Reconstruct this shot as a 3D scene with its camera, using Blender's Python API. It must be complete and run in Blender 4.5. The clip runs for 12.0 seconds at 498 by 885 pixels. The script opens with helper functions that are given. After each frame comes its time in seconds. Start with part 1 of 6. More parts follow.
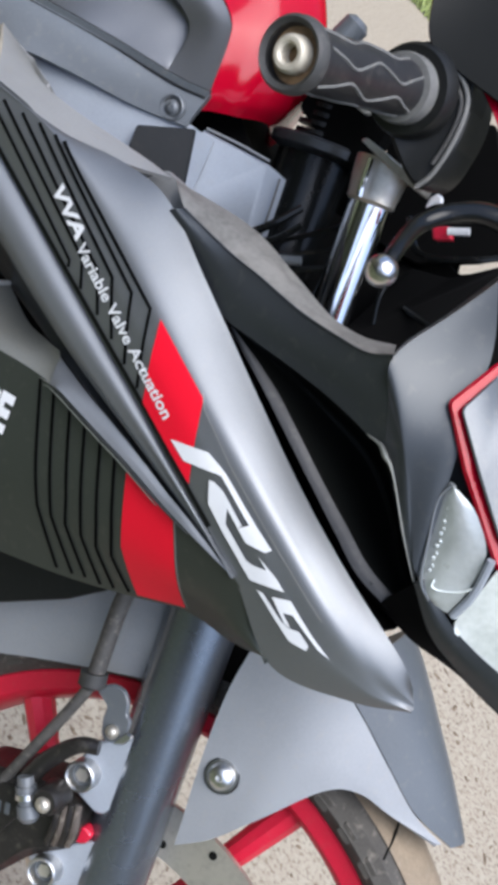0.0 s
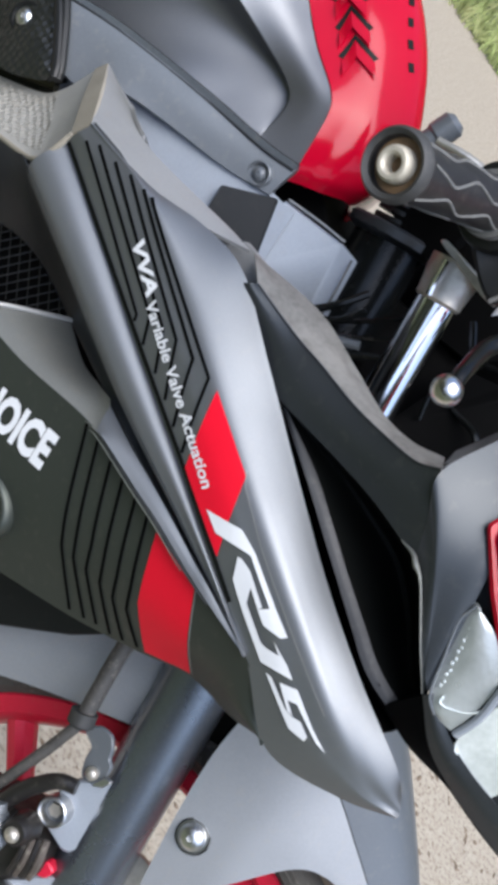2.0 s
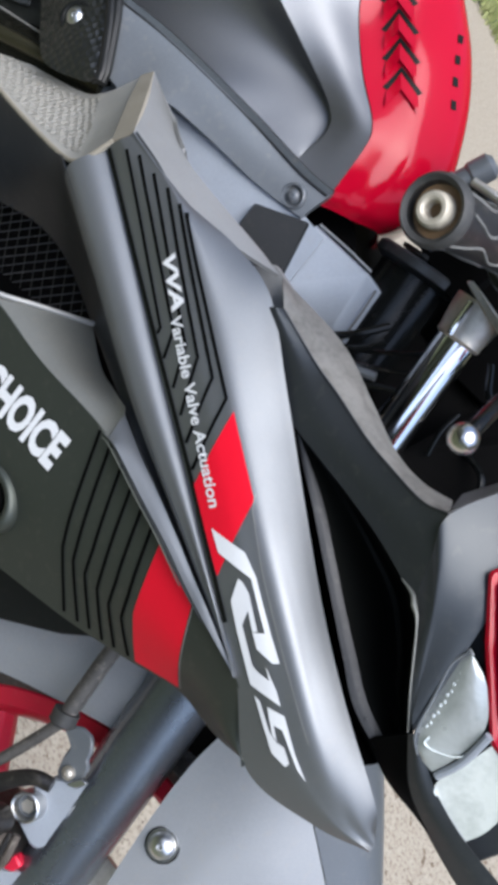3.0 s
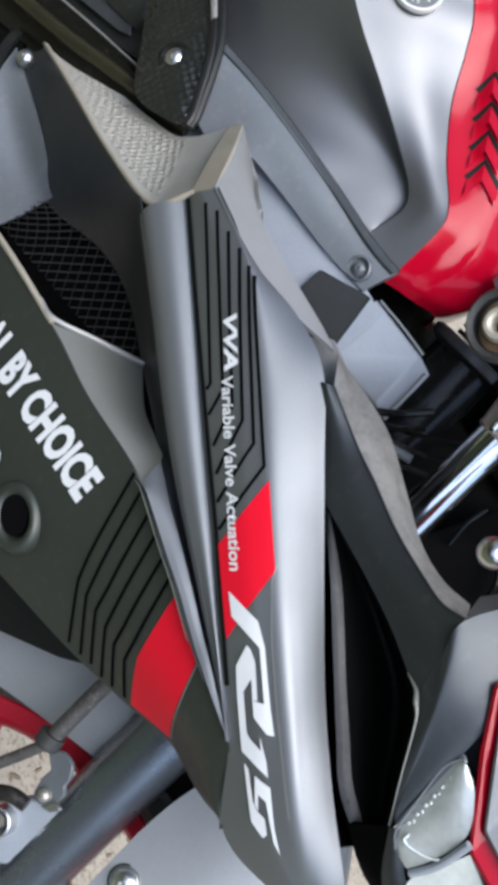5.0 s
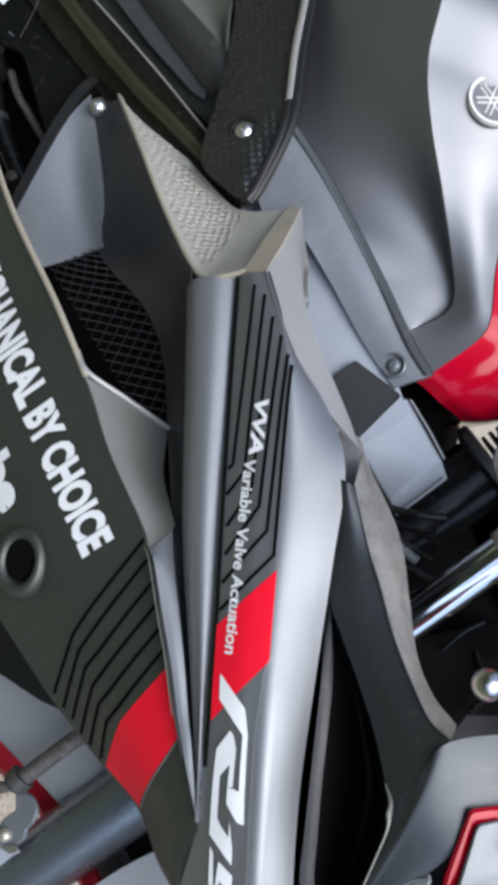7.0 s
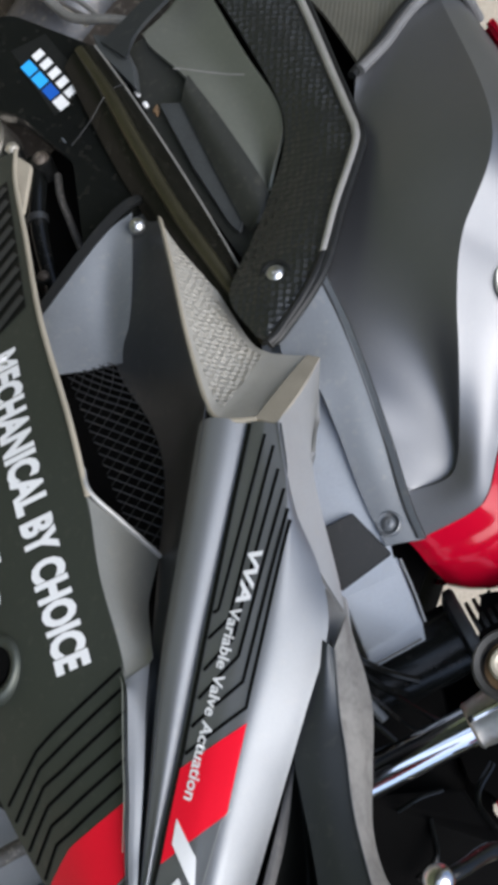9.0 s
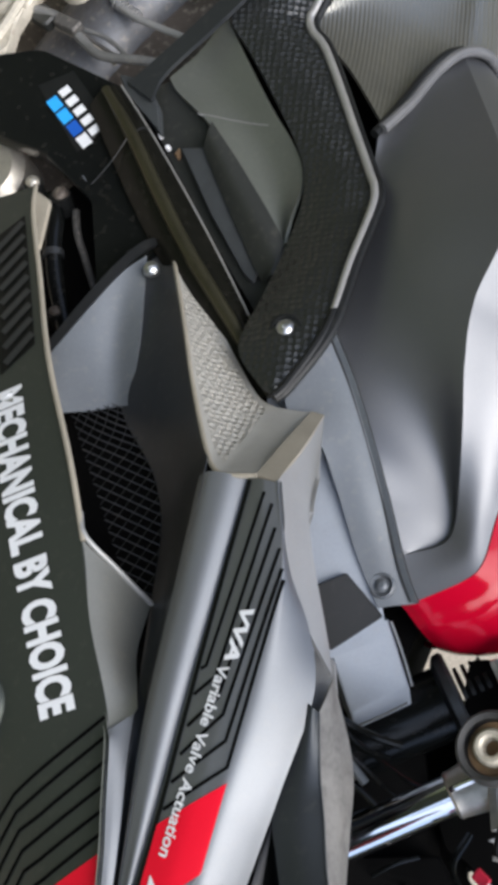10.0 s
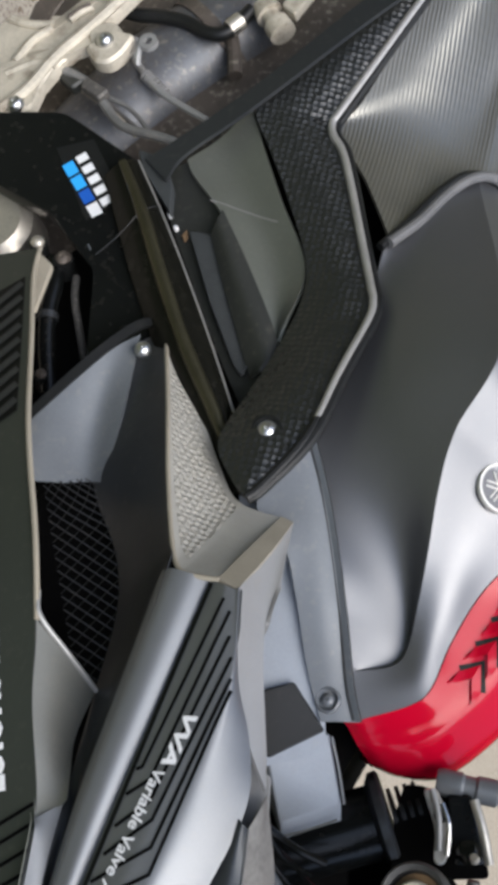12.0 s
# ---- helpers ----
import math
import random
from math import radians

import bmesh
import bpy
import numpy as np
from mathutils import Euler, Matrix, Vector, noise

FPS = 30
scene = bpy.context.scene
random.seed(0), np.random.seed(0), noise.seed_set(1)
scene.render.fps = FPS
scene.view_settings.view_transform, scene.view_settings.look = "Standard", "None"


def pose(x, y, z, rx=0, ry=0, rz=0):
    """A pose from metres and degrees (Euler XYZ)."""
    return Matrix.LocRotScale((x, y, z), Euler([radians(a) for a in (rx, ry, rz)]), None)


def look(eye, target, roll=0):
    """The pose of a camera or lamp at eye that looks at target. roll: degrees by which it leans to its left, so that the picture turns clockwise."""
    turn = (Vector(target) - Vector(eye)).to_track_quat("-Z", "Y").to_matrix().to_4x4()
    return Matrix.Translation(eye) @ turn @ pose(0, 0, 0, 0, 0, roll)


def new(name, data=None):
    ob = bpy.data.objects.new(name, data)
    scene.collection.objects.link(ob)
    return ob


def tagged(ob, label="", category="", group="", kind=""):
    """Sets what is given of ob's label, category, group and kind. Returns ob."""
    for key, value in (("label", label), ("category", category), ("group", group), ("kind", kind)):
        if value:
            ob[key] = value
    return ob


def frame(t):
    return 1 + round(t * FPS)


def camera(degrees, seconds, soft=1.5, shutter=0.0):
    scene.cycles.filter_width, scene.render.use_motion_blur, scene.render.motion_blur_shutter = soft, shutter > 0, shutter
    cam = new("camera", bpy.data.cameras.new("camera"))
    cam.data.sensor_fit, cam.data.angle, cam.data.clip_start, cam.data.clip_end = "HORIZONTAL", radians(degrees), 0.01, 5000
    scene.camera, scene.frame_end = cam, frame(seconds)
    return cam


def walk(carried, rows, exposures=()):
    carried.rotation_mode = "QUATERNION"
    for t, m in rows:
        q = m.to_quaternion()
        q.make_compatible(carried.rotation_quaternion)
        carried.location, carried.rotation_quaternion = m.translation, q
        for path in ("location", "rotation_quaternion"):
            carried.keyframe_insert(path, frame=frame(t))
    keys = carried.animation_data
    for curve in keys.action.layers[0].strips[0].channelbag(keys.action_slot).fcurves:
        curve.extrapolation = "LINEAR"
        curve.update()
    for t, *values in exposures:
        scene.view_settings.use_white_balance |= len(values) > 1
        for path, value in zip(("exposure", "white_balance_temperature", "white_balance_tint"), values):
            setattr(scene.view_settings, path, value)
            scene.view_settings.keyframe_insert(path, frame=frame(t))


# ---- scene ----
from mathutils.bvhtree import BVHTree

cam = camera(23.5, 12.0, soft=5.2)
PATH = [
    (0, (0.32, -0.905, 0.96), (-0.043, 0.985, 0.415), 47.6),
    (0.5, (0.31, -0.909, 0.962), (-0.066, 0.985, 0.443), 50.2),
    (1, (0.299, -0.911, 0.966), (-0.091, 0.981, 0.446), 52.4),
    (1.5, (0.288, -0.912, 0.966), (-0.107, 0.975, 0.436), 54.5),
    (2, (0.278, -0.915, 0.966), (-0.109, 0.973, 0.433), 57.2),
    (2.5, (0.268, -0.919, 0.965), (-0.11, 0.973, 0.44), 60.2),
    (3, (0.259, -0.923, 0.965), (-0.115, 0.971, 0.439), 62.9),
    (5, (0.223, -0.936, 0.966), (-0.17, 0.95, 0.43), 72.1),
    (5.5, (0.214, -0.939, 0.966), (-0.185, 0.945, 0.426), 74.2),
    (6, (0.205, -0.941, 0.966), (-0.2, 0.941, 0.424), 76.4),
    (6.5, (0.196, -0.945, 0.965), (-0.215, 0.937, 0.427), 78.5),
    (7, (0.187, -0.95, 0.966), (-0.246, 0.929, 0.436), 80.4),
    (9, (0.138, -0.976, 0.968), (-0.396, 0.885, 0.468), 87.8),
    (9.5, (0.126, -0.981, 0.968), (-0.427, 0.876, 0.471), 89.6),
    (10, (0.115, -0.984, 0.968), (-0.45, 0.868, 0.468), 91.4),
    (10.5, (0.106, -0.988, 0.967), (-0.475, 0.864, 0.482), 93.2),
    (11, (0.096, -0.992, 0.965), (-0.499, 0.859, 0.495), 95.2),
    (11.5, (0.085, -0.995, 0.963), (-0.526, 0.852, 0.498), 97.1),
    (12, (0.073, -1.002, 0.962), (-0.557, 0.841, 0.506), 98.8),
]
LEAN = pose(0, 0, 0, -16.0, 0, 0)          # the motorcycle leans over on its side stand
walk(cam, [(t, LEAN @ look(eye, target, roll)) for t, eye, target, roll in PATH], [(0, 0.98, 6000, 10), (7, 0.88, 6000, 8), (9.5, 0.84, 6200, 9), (12, 0.74, 6300, 9)])

# ---- light ----
world = bpy.data.worlds.new("world")
scene.world = world
world.use_nodes = True
wn = world.node_tree.nodes
sky = wn.new("ShaderNodeTexSky")
sky.sky_type, sky.sun_disc = "NISHITA", False
sky.sun_elevation, sky.sun_rotation = radians(64), radians(135)
sky.air_density, sky.dust_density = 1.0, 3.0
wn["Background"].inputs[1].default_value = 0.15
world.node_tree.links.new(sky.outputs[0], wn["Background"].inputs[0])
sun = new("sun", bpy.data.lights.new("sun", "SUN"))
sun.data.energy, sun.data.angle, sun.data.color = 2.35, radians(58), (1.0, 0.97, 0.94)
sun.matrix_world = look((0, 0, 5), (-1.7, 1.8, 0))


# ---- materials ----
def material(name, color, rough=0.5, metal=0.0, var=0.15, scale=40.0, grain=400.0, bump=0.05, coat=0.0, color2=None, spec=0.5, dirt=0.0, pattern="", pitch=0.004, deep=0.5, dust_color=(0.30, 0.27, 0.22), dust_scale=150, dust_from=0.56):
    m = bpy.data.materials.new(name)
    m.use_nodes = True
    n, l = m.node_tree.nodes, m.node_tree.links
    b = n["Principled BSDF"]
    b.inputs["Roughness"].default_value, b.inputs["Metallic"].default_value = rough, metal
    b.inputs["Coat Weight"].default_value, b.inputs["Coat Roughness"].default_value = coat, 0.12
    b.inputs["Specular IOR Level"].default_value = spec
    co = n.new("ShaderNodeTexCoord")
    big, small = n.new("ShaderNodeTexNoise"), n.new("ShaderNodeTexNoise")
    big.inputs["Scale"].default_value, big.inputs["Detail"].default_value = scale, 6
    small.inputs["Scale"].default_value, small.inputs["Detail"].default_value = grain, 3
    mix = n.new("ShaderNodeMixRGB")
    c2 = color2 or tuple(c * (1 - 2 * var) for c in color)
    mix.inputs[1].default_value, mix.inputs[2].default_value = (*[c * (1 + var) for c in color], 1), (*c2, 1)
    add = n.new("ShaderNodeMath")
    add.operation = "MULTIPLY_ADD"
    add.inputs[1].default_value, add.inputs[2].default_value = 0.5, 0.0
    ramp = n.new("ShaderNodeMapRange")
    ramp.inputs[1].default_value, ramp.inputs[2].default_value = 0.62, 1.25
    s2 = n.new("ShaderNodeMath")
    s2.operation = "ADD"
    l.new(co.outputs["Object"], big.inputs["Vector"]), l.new(co.outputs["Object"], small.inputs["Vector"])
    l.new(small.outputs["Fac"], add.inputs[0]), l.new(add.outputs[0], s2.inputs[0]), l.new(big.outputs["Fac"], s2.inputs[1])
    l.new(s2.outputs[0], ramp.inputs[0]), l.new(ramp.outputs[0], mix.inputs[0])
    l.new(mix.outputs[0], b.inputs["Base Color"])
    rr = n.new("ShaderNodeMapRange")
    rr.inputs[3].default_value, rr.inputs[4].default_value = max(rough - 0.06, 0.02), min(rough + 0.1, 1)
    l.new(big.outputs["Fac"], rr.inputs[0]), l.new(rr.outputs[0], b.inputs["Roughness"])
    if dirt:
        dust, dr, dm = n.new("ShaderNodeTexNoise"), n.new("ShaderNodeMapRange"), n.new("ShaderNodeMixRGB")
        dust.inputs["Scale"].default_value, dust.inputs["Detail"].default_value = dust_scale, 8
        dr.inputs[1].default_value, dr.inputs[2].default_value, dr.inputs[4].default_value = dust_from, dust_from + 0.18, dirt
        dm.inputs[2].default_value = (*dust_color, 1)
        l.new(co.outputs["Object"], dust.inputs["Vector"]), l.new(dust.outputs["Fac"], dr.inputs[0])
        l.new(dr.outputs[0], dm.inputs[0]), l.new(mix.outputs[0], dm.inputs[1]), l.new(dm.outputs[0], b.inputs["Base Color"])
    if bump:
        bp = n.new("ShaderNodeBump")
        bp.inputs["Strength"].default_value, bp.inputs["Distance"].default_value = bump, 0.001
        l.new(small.outputs["Fac"], bp.inputs["Height"]), l.new(bp.outputs[0], b.inputs["Normal"])
    if pattern:
        pp = n.new("ShaderNodeBump")
        pp.inputs["Strength"].default_value, pp.inputs["Distance"].default_value = deep, pitch * 0.4
        sep = n.new("ShaderNodeSeparateXYZ")
        if pattern == "cells":
            tx = n.new("ShaderNodeTexVoronoi")
            tx.inputs["Scale"].default_value, tx.inputs["Randomness"].default_value = 1 / pitch, 0.35
            l.new(co.outputs["Object"], tx.inputs["Vector"])
            l.new(tx.outputs["Distance"], pp.inputs["Height"])
        elif pattern == "lines":
            tx = n.new("ShaderNodeTexWave")
            tx.bands_direction = "Z"
            tx.inputs["Scale"].default_value, tx.inputs["Distortion"].default_value, tx.inputs["Detail"].default_value = 0.314 / pitch, 1.2, 0.5
            tx.inputs["Detail Scale"].default_value = 0.4
            l.new(co.outputs["Object"], tx.inputs["Vector"])
            l.new(tx.outputs["Fac"], pp.inputs["Height"])
        else:
            l.new(co.outputs["Object"], sep.inputs[0])
            sines = []
            for u, v in ((1, 0.45), (-0.45, 1)):
                dot, k, sn = n.new("ShaderNodeVectorMath"), n.new("ShaderNodeMath"), n.new("ShaderNodeMath")
                dot.operation, k.operation, sn.operation = "DOT_PRODUCT", "MULTIPLY", "SINE"
                dot.inputs[1].default_value, k.inputs[1].default_value = (u, 0, v), 2 * math.pi / pitch
                l.new(co.outputs["Object"], dot.inputs[0]), l.new(dot.outputs["Value"], k.inputs[0]), l.new(k.outputs[0], sn.inputs[0])
                sines.append(sn)
            pr = n.new("ShaderNodeMath")
            pr.operation = "MULTIPLY"
            l.new(sines[0].outputs[0], pr.inputs[0]), l.new(sines[1].outputs[0], pr.inputs[1]), l.new(pr.outputs[0], pp.inputs["Height"])
        if bump:
            l.new(bp.outputs[0], pp.inputs["Normal"])
        l.new(pp.outputs[0], b.inputs["Normal"])
    return m


GREY = material("matt_grey_paint", (0.194, 0.203, 0.212), 0.49, 0.84, 0.06, 12, 900, 0.02, dirt=0.08)
# shaded copy of GREY: the lower panel's shade is put into this colour
OLIVE_SHADE = material("olive_shaded_grey_paint", (0.047, 0.0535, 0.0455), 0.42, 0.55, 0.06, 12, 900, 0.02, dirt=0.06)
BLACK = material("satin_black_plastic", (0.007, 0.0075, 0.0075), 0.40, 0, 0.15, 20, 700, 0.05, spec=0.3, dirt=0.02)
GLOSS = material("gloss_black_plastic", (0.004, 0.0045, 0.0045), 0.22, 0, 0.1, 20, 700, 0.0, spec=0.25, dirt=0.03)
RED = material("gloss_red_paint", (0.33, 0.0010, 0.014), 0.10, 0.0, 0.04, 10, 500, 0.0, coat=0.2, spec=0.15)
REDFILM = material("red_film", (0.62, 0.005, 0.021), 0.42, 0.0, 0.04, 10, 500, 0.01, spec=0.2)
WHITE = material("white_film", (0.64, 0.65, 0.66), 0.4, 0.0, 0.03, 30, 500, 0.0)
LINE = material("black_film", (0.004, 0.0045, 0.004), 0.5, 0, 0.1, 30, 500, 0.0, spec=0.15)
DUSTY = material("dusty_grey_plastic", (0.26, 0.235, 0.185), 0.62, 0.1, 0.12, 30, 600, 0.12, dirt=0.4)
PANEL = material("blue_grey_plastic", (0.11, 0.12, 0.13), 0.38, 0.2, 0.1, 20, 500, 0.05, dirt=0.15)
BALL = material("patchy_aluminium", (0.50, 0.49, 0.48), 0.20, 1.0, 0.3, 90, 240, 0.5, color2=(0.12, 0.11, 0.10))
STEEL = material("zinc_steel", (0.55, 0.55, 0.54), 0.3, 1.0, 0.1, 60, 500, 0.03)
CHROME = material("chrome", (0.75, 0.75, 0.76), 0.08, 1.0, 0.03, 20, 300, 0.0)
ALLOY = material("cast_alloy", (0.52, 0.49, 0.43), 0.45, 0.85, 0.12, 40, 300, 0.12, dirt=0.3)
RUBBER = material("rubber", (0.028, 0.028, 0.027), 0.6, 0, 0.25, 40, 600, 0.2, dirt=0.12)
RIB = material("worn_rubber", (0.10, 0.10, 0.095), 0.7, 0, 0.2, 60, 600, 0.2, dirt=0.2)
HOSE = material("dusty_hose", (0.05, 0.047, 0.043), 0.65, 0, 0.3, 60, 400, 0.2, dirt=0.6, dust_color=(0.22, 0.20, 0.17), dust_scale=220)
BOX = material("box_plastic", (0.265, 0.29, 0.325), 0.4, 0.1, 0.08, 20, 500, 0.05, dirt=0.1)
BRONZE = material("bronze_black_paint", (0.0040, 0.0040, 0.0030), 0.26, 0.0, 0.1, 20, 600, 0.0, spec=0.18, dirt=0.03)
# olive-bronze that carries the frame beam's highlight in its colour
RIDGE_HIGHLIGHT = material("bronze_highlight_colour", (0.062, 0.058, 0.036), 0.36, 0.8, 0.2, 40, 300, 0.03)
RUST = material("dusty_recess", (0.16, 0.10, 0.05), 0.8, 0, 0.3, 60, 600, 0.2)
TYRE = material("tyre_rubber", (0.05, 0.046, 0.04), 0.8, 0, 0.25, 30, 500, 0.25, dirt=0.35)
WHEELRED = material("wheel_red", (0.58, 0.014, 0.045), 0.3, 0.2, 0.08, 20, 400, 0.02, dirt=0.08)
FORK = material("fork_slider", (0.165, 0.184, 0.212), 0.26, 0.82, 0.1, 20, 300, 0.0, dirt=0.6, dust_scale=420, dust_from=0.60)
KNEE = material("knee_plastic", (0.0085, 0.0095, 0.009), 0.36, 0, 0.15, 20, 700, 0.05, spec=0.7, dirt=0.02, pattern="cells", pitch=0.0056, deep=0.75)
SEAT = material("seat_vinyl", (0.21, 0.205, 0.18), 0.32, 0.8, 0.1, 20, 700, 0.03, spec=0.6, pattern="lines", pitch=0.0036, deep=0.3)
CELLS = material("dimpled_plastic", (0.30, 0.289, 0.255), 0.52, 0.1, 0.12, 30, 600, 0.1, dirt=0.3, pattern="cells", pitch=0.0046, deep=1.3)
SIDE = material("side_panel_plastic", (0.125, 0.133, 0.115), 0.36, 0.45, 0.1, 10, 600, 0.06, dirt=0.08)
INSIDE = material("inner_plastic", (0.018, 0.0195, 0.0175), 0.45, 0, 0.15, 20, 600, 0.06, dirt=0.08)
DUCT = material("duct_shade_dark_plastic", (0.036, 0.039, 0.042), 0.38, 0.45, 0.12, 14, 600, 0.04, dirt=0.06)
CALIPER = material("dusty_caliper", (0.014, 0.013, 0.0125), 0.34, 0.2, 0.2, 40, 400, 0.2, color2=(0.02, 0.018, 0.016), dirt=0.15)
NOSE = material("nose_paint", (0.038, 0.0425, 0.0465), 0.34, 0.5, 0.06, 12, 900, 0.02, dirt=0.06)
GRIP = material("grip_rubber", (0.013, 0.013, 0.014), 0.45, 0, 0.2, 40, 600, 0.1, dirt=0.08)
STRIP_PAINT = material("strip_paint", (0.180, 0.190, 0.203), 0.54, 0.6, 0.06, 12, 900, 0.02, dirt=0.06)
# near-black without shine: pinstripes, and sheets standing in for deep shade
VOID = material("stripe_and_shade_black", (0.003, 0.003, 0.003), 0.8, 0, 0.1, 30, 500, 0.0, spec=0.03)
HOOD = material("hood_plastic", (0.085, 0.095, 0.105), 0.34, 0.1, 0.1, 14, 500, 0.05, dirt=0.15)
# pale grey for the knee cover's edge highlight and the beam's edge
BRIGHT = material("highlight_and_edge_grey", (0.36, 0.352, 0.335), 0.34, 0.6, 0.1, 60, 500, 0.03)
MARK = material("badge_mark", (0.56, 0.55, 0.51), 0.45, 0.2, 0.05, 30, 400, 0.02)
TREAD = material("tread_dust", (0.19, 0.15, 0.105), 0.85, 0, 0.25, 30, 400, 0.3, dirt=0.3)
WINGS = material("wing_plastic", (0.31, 0.302, 0.272), 0.5, 0.1, 0.1, 25, 600, 0.05, dirt=0.2)
BADGE = material("badge_grey", (0.13, 0.13, 0.135), 0.4, 0.2, 0.05, 30, 400, 0.02)
CAST = material("cream_cast_metal", (0.42, 0.385, 0.315), 0.5, 0.25, 0.2, 30, 300, 0.15, dirt=0.6, dust_color=(0.15, 0.115, 0.08), dust_scale=70)
BARREL = material("grimy_barrel", (0.085, 0.09, 0.10), 0.45, 0.4, 0.15, 14, 260, 0.15, color2=(0.07, 0.055, 0.04), dirt=0.5)
PIPING = material("seat_piping", (0.10, 0.10, 0.10), 0.5, 0.0, 0.15, 60, 800, 0.3)
CHARCOAL = material("charcoal_paint", (0.033, 0.036, 0.039), 0.33, 0.5, 0.06, 12, 900, 0.02, dirt=0.06)
LIP = material("dusty_paint", (0.25, 0.25, 0.245), 0.45, 0.35, 0.08, 20, 700, 0.05, dirt=0.2)
GUARD = material("mudguard_plastic", (0.225, 0.236, 0.25), 0.42, 0.0, 0.08, 12, 500, 0.06, dirt=0.2)
LIPPAINT = material("pale_grey_paint", (0.205, 0.208, 0.190), 0.46, 0.6, 0.08, 14, 700, 0.03, dirt=0.2)
LINING = material("dusty_lining", (0.135, 0.130, 0.120), 0.6, 0.0, 0.3, 50, 300, 0.1, dirt=0.6, dust_color=(0.05, 0.046, 0.04), dust_scale=60)
INSET = material("grained_plastic", (0.026, 0.029, 0.030), 0.55, 0.0, 0.15, 60, 500, 0.5)
TANK = material("tank_grey", (0.157, 0.161, 0.168), 0.42, 0.8, 0.05, 8, 900, 0.02, dirt=0.04)
LAMP = material("lamp_lens", (0.44, 0.465, 0.46), 0.28, 0.4, 0.12, 60, 260, 0.2)
CLEAR = material("clear_lens", (0.74, 0.78, 0.76), 0.2, 0.4, 0.15, 60, 260, 0.2)
ENGINE = material("engine_grime", (0.07, 0.058, 0.048), 0.6, 0.3, 0.3, 20, 300, 0.2, dirt=0.7)
BLUE1 = material("light_blue_film", (0.03, 0.32, 0.75), 0.4, 0, 0.03, 30, 500, 0)
BLUE2 = material("dark_blue_film", (0.01, 0.08, 0.38), 0.4, 0, 0.03, 30, 500, 0)
CONCRETE = material("gravelly_concrete", (0.275, 0.248, 0.198), 0.9, 0, 0.12, 60, 160, 1.0, color2=(0.2, 0.16, 0.12), dirt=0.85, dust_color=(0.12, 0.09, 0.065), dust_scale=150, dust_from=0.50)
CHIPS = material("chips", (0.095, 0.07, 0.048), 0.85, 0, 0.35, 30, 200, 0.3, color2=(0.20, 0.16, 0.115))
EARTH = material("soil", (0.055, 0.065, 0.028), 0.95, 0, 0.25, 6, 80, 0.5)
LEAF = material("hedge_leaves", (0.105, 0.100, 0.052), 0.6, 0, 0.3, 2, 40, 0.3)
GRASS = material("grass_blades", (0.22, 0.27, 0.09), 0.6, 0, 0.3, 4, 60, 0.0, color2=(0.42, 0.37, 0.2))

# ---- building ----
bike = tagged(new("motorcycle"), "grey and red sport motorcycle parked leaning on pale concrete", "motorcycle")
bike.matrix_world = LEAN


def link(name, bm, mat, parent=bike, label="", smooth=True, angle=35):
    """Links a bmesh as one mesh object under its thing."""
    bmesh.ops.recalc_face_normals(bm, faces=bm.faces) if len(bm.faces) < 3000 else None
    me = bpy.data.meshes.new(name)
    bm.to_mesh(me)
    bm.free()
    me.materials.append(mat)
    if smooth:
        me.polygons.foreach_set("use_smooth", [True] * len(me.polygons))
        me.set_sharp_from_angle(angle=radians(angle))
    ob = new(name, me)
    ob.parent = parent
    return tagged(ob, label)


def spline(pts, n, linear=False):
    """n + 1 places along a line through pts, evenly by index."""
    p = np.array(pts, float)
    k = len(p) - 1
    out = []
    for s in np.linspace(0, k, n + 1):
        i = min(int(s), k - 1)
        f = s - i
        a, b = p[i], p[i + 1]
        if linear:
            out.append(a + (b - a) * f)
            continue
        z0 = p[i - 1] if i else 2 * a - b
        z1 = p[i + 2] if i + 2 <= k else 2 * b - a
        out.append(0.5 * (2 * a + (b - z0) * f + (2 * z0 - 5 * a + 4 * b - z1) * f * f + (3 * a - z0 - 3 * b + z1) * f ** 3))
    return np.array(out)


def sheet(g, thick, out=(0, -1, 0)):
    """A shell from a grid of places: its outer skin, the inner skin thick behind it, and the rim."""
    du, dv = np.gradient(g, axis=0), np.gradient(g, axis=1)
    nrm = np.cross(du, dv)
    nrm /= np.linalg.norm(nrm, axis=2, keepdims=True) + 1e-12
    if (nrm.reshape(-1, 3).mean(0) @ np.array(out)) < 0:
        nrm = -nrm
    h = g - nrm * thick
    nu, nv = g.shape[:2]
    bm = bmesh.new()
    a = [[bm.verts.new(g[i, j]) for j in range(nv)] for i in range(nu)]
    b = [[bm.verts.new(h[i, j]) for j in range(nv)] for i in range(nu)]
    for i in range(nu - 1):
        for j in range(nv - 1):
            bm.faces.new((a[i][j], a[i + 1][j], a[i + 1][j + 1], a[i][j + 1]))
            bm.faces.new((b[i][j], b[i][j + 1], b[i + 1][j + 1], b[i + 1][j]))
    rim = [(i, 0) for i in range(nu)] + [(nu - 1, j) for j in range(1, nv)] + [(i, nv - 1) for i in range(nu - 2, -1, -1)] + [(0, j) for j in range(nv - 2, 0, -1)]
    for (i, j), (k, m) in zip(rim, rim[1:] + rim[:1]):
        bm.faces.new((a[i][j], b[i][j], b[k][m], a[k][m]))
    bmesh.ops.remove_doubles(bm, verts=bm.verts, dist=1e-5)
    bmesh.ops.dissolve_degenerate(bm, edges=bm.edges, dist=1e-6)
    return bm


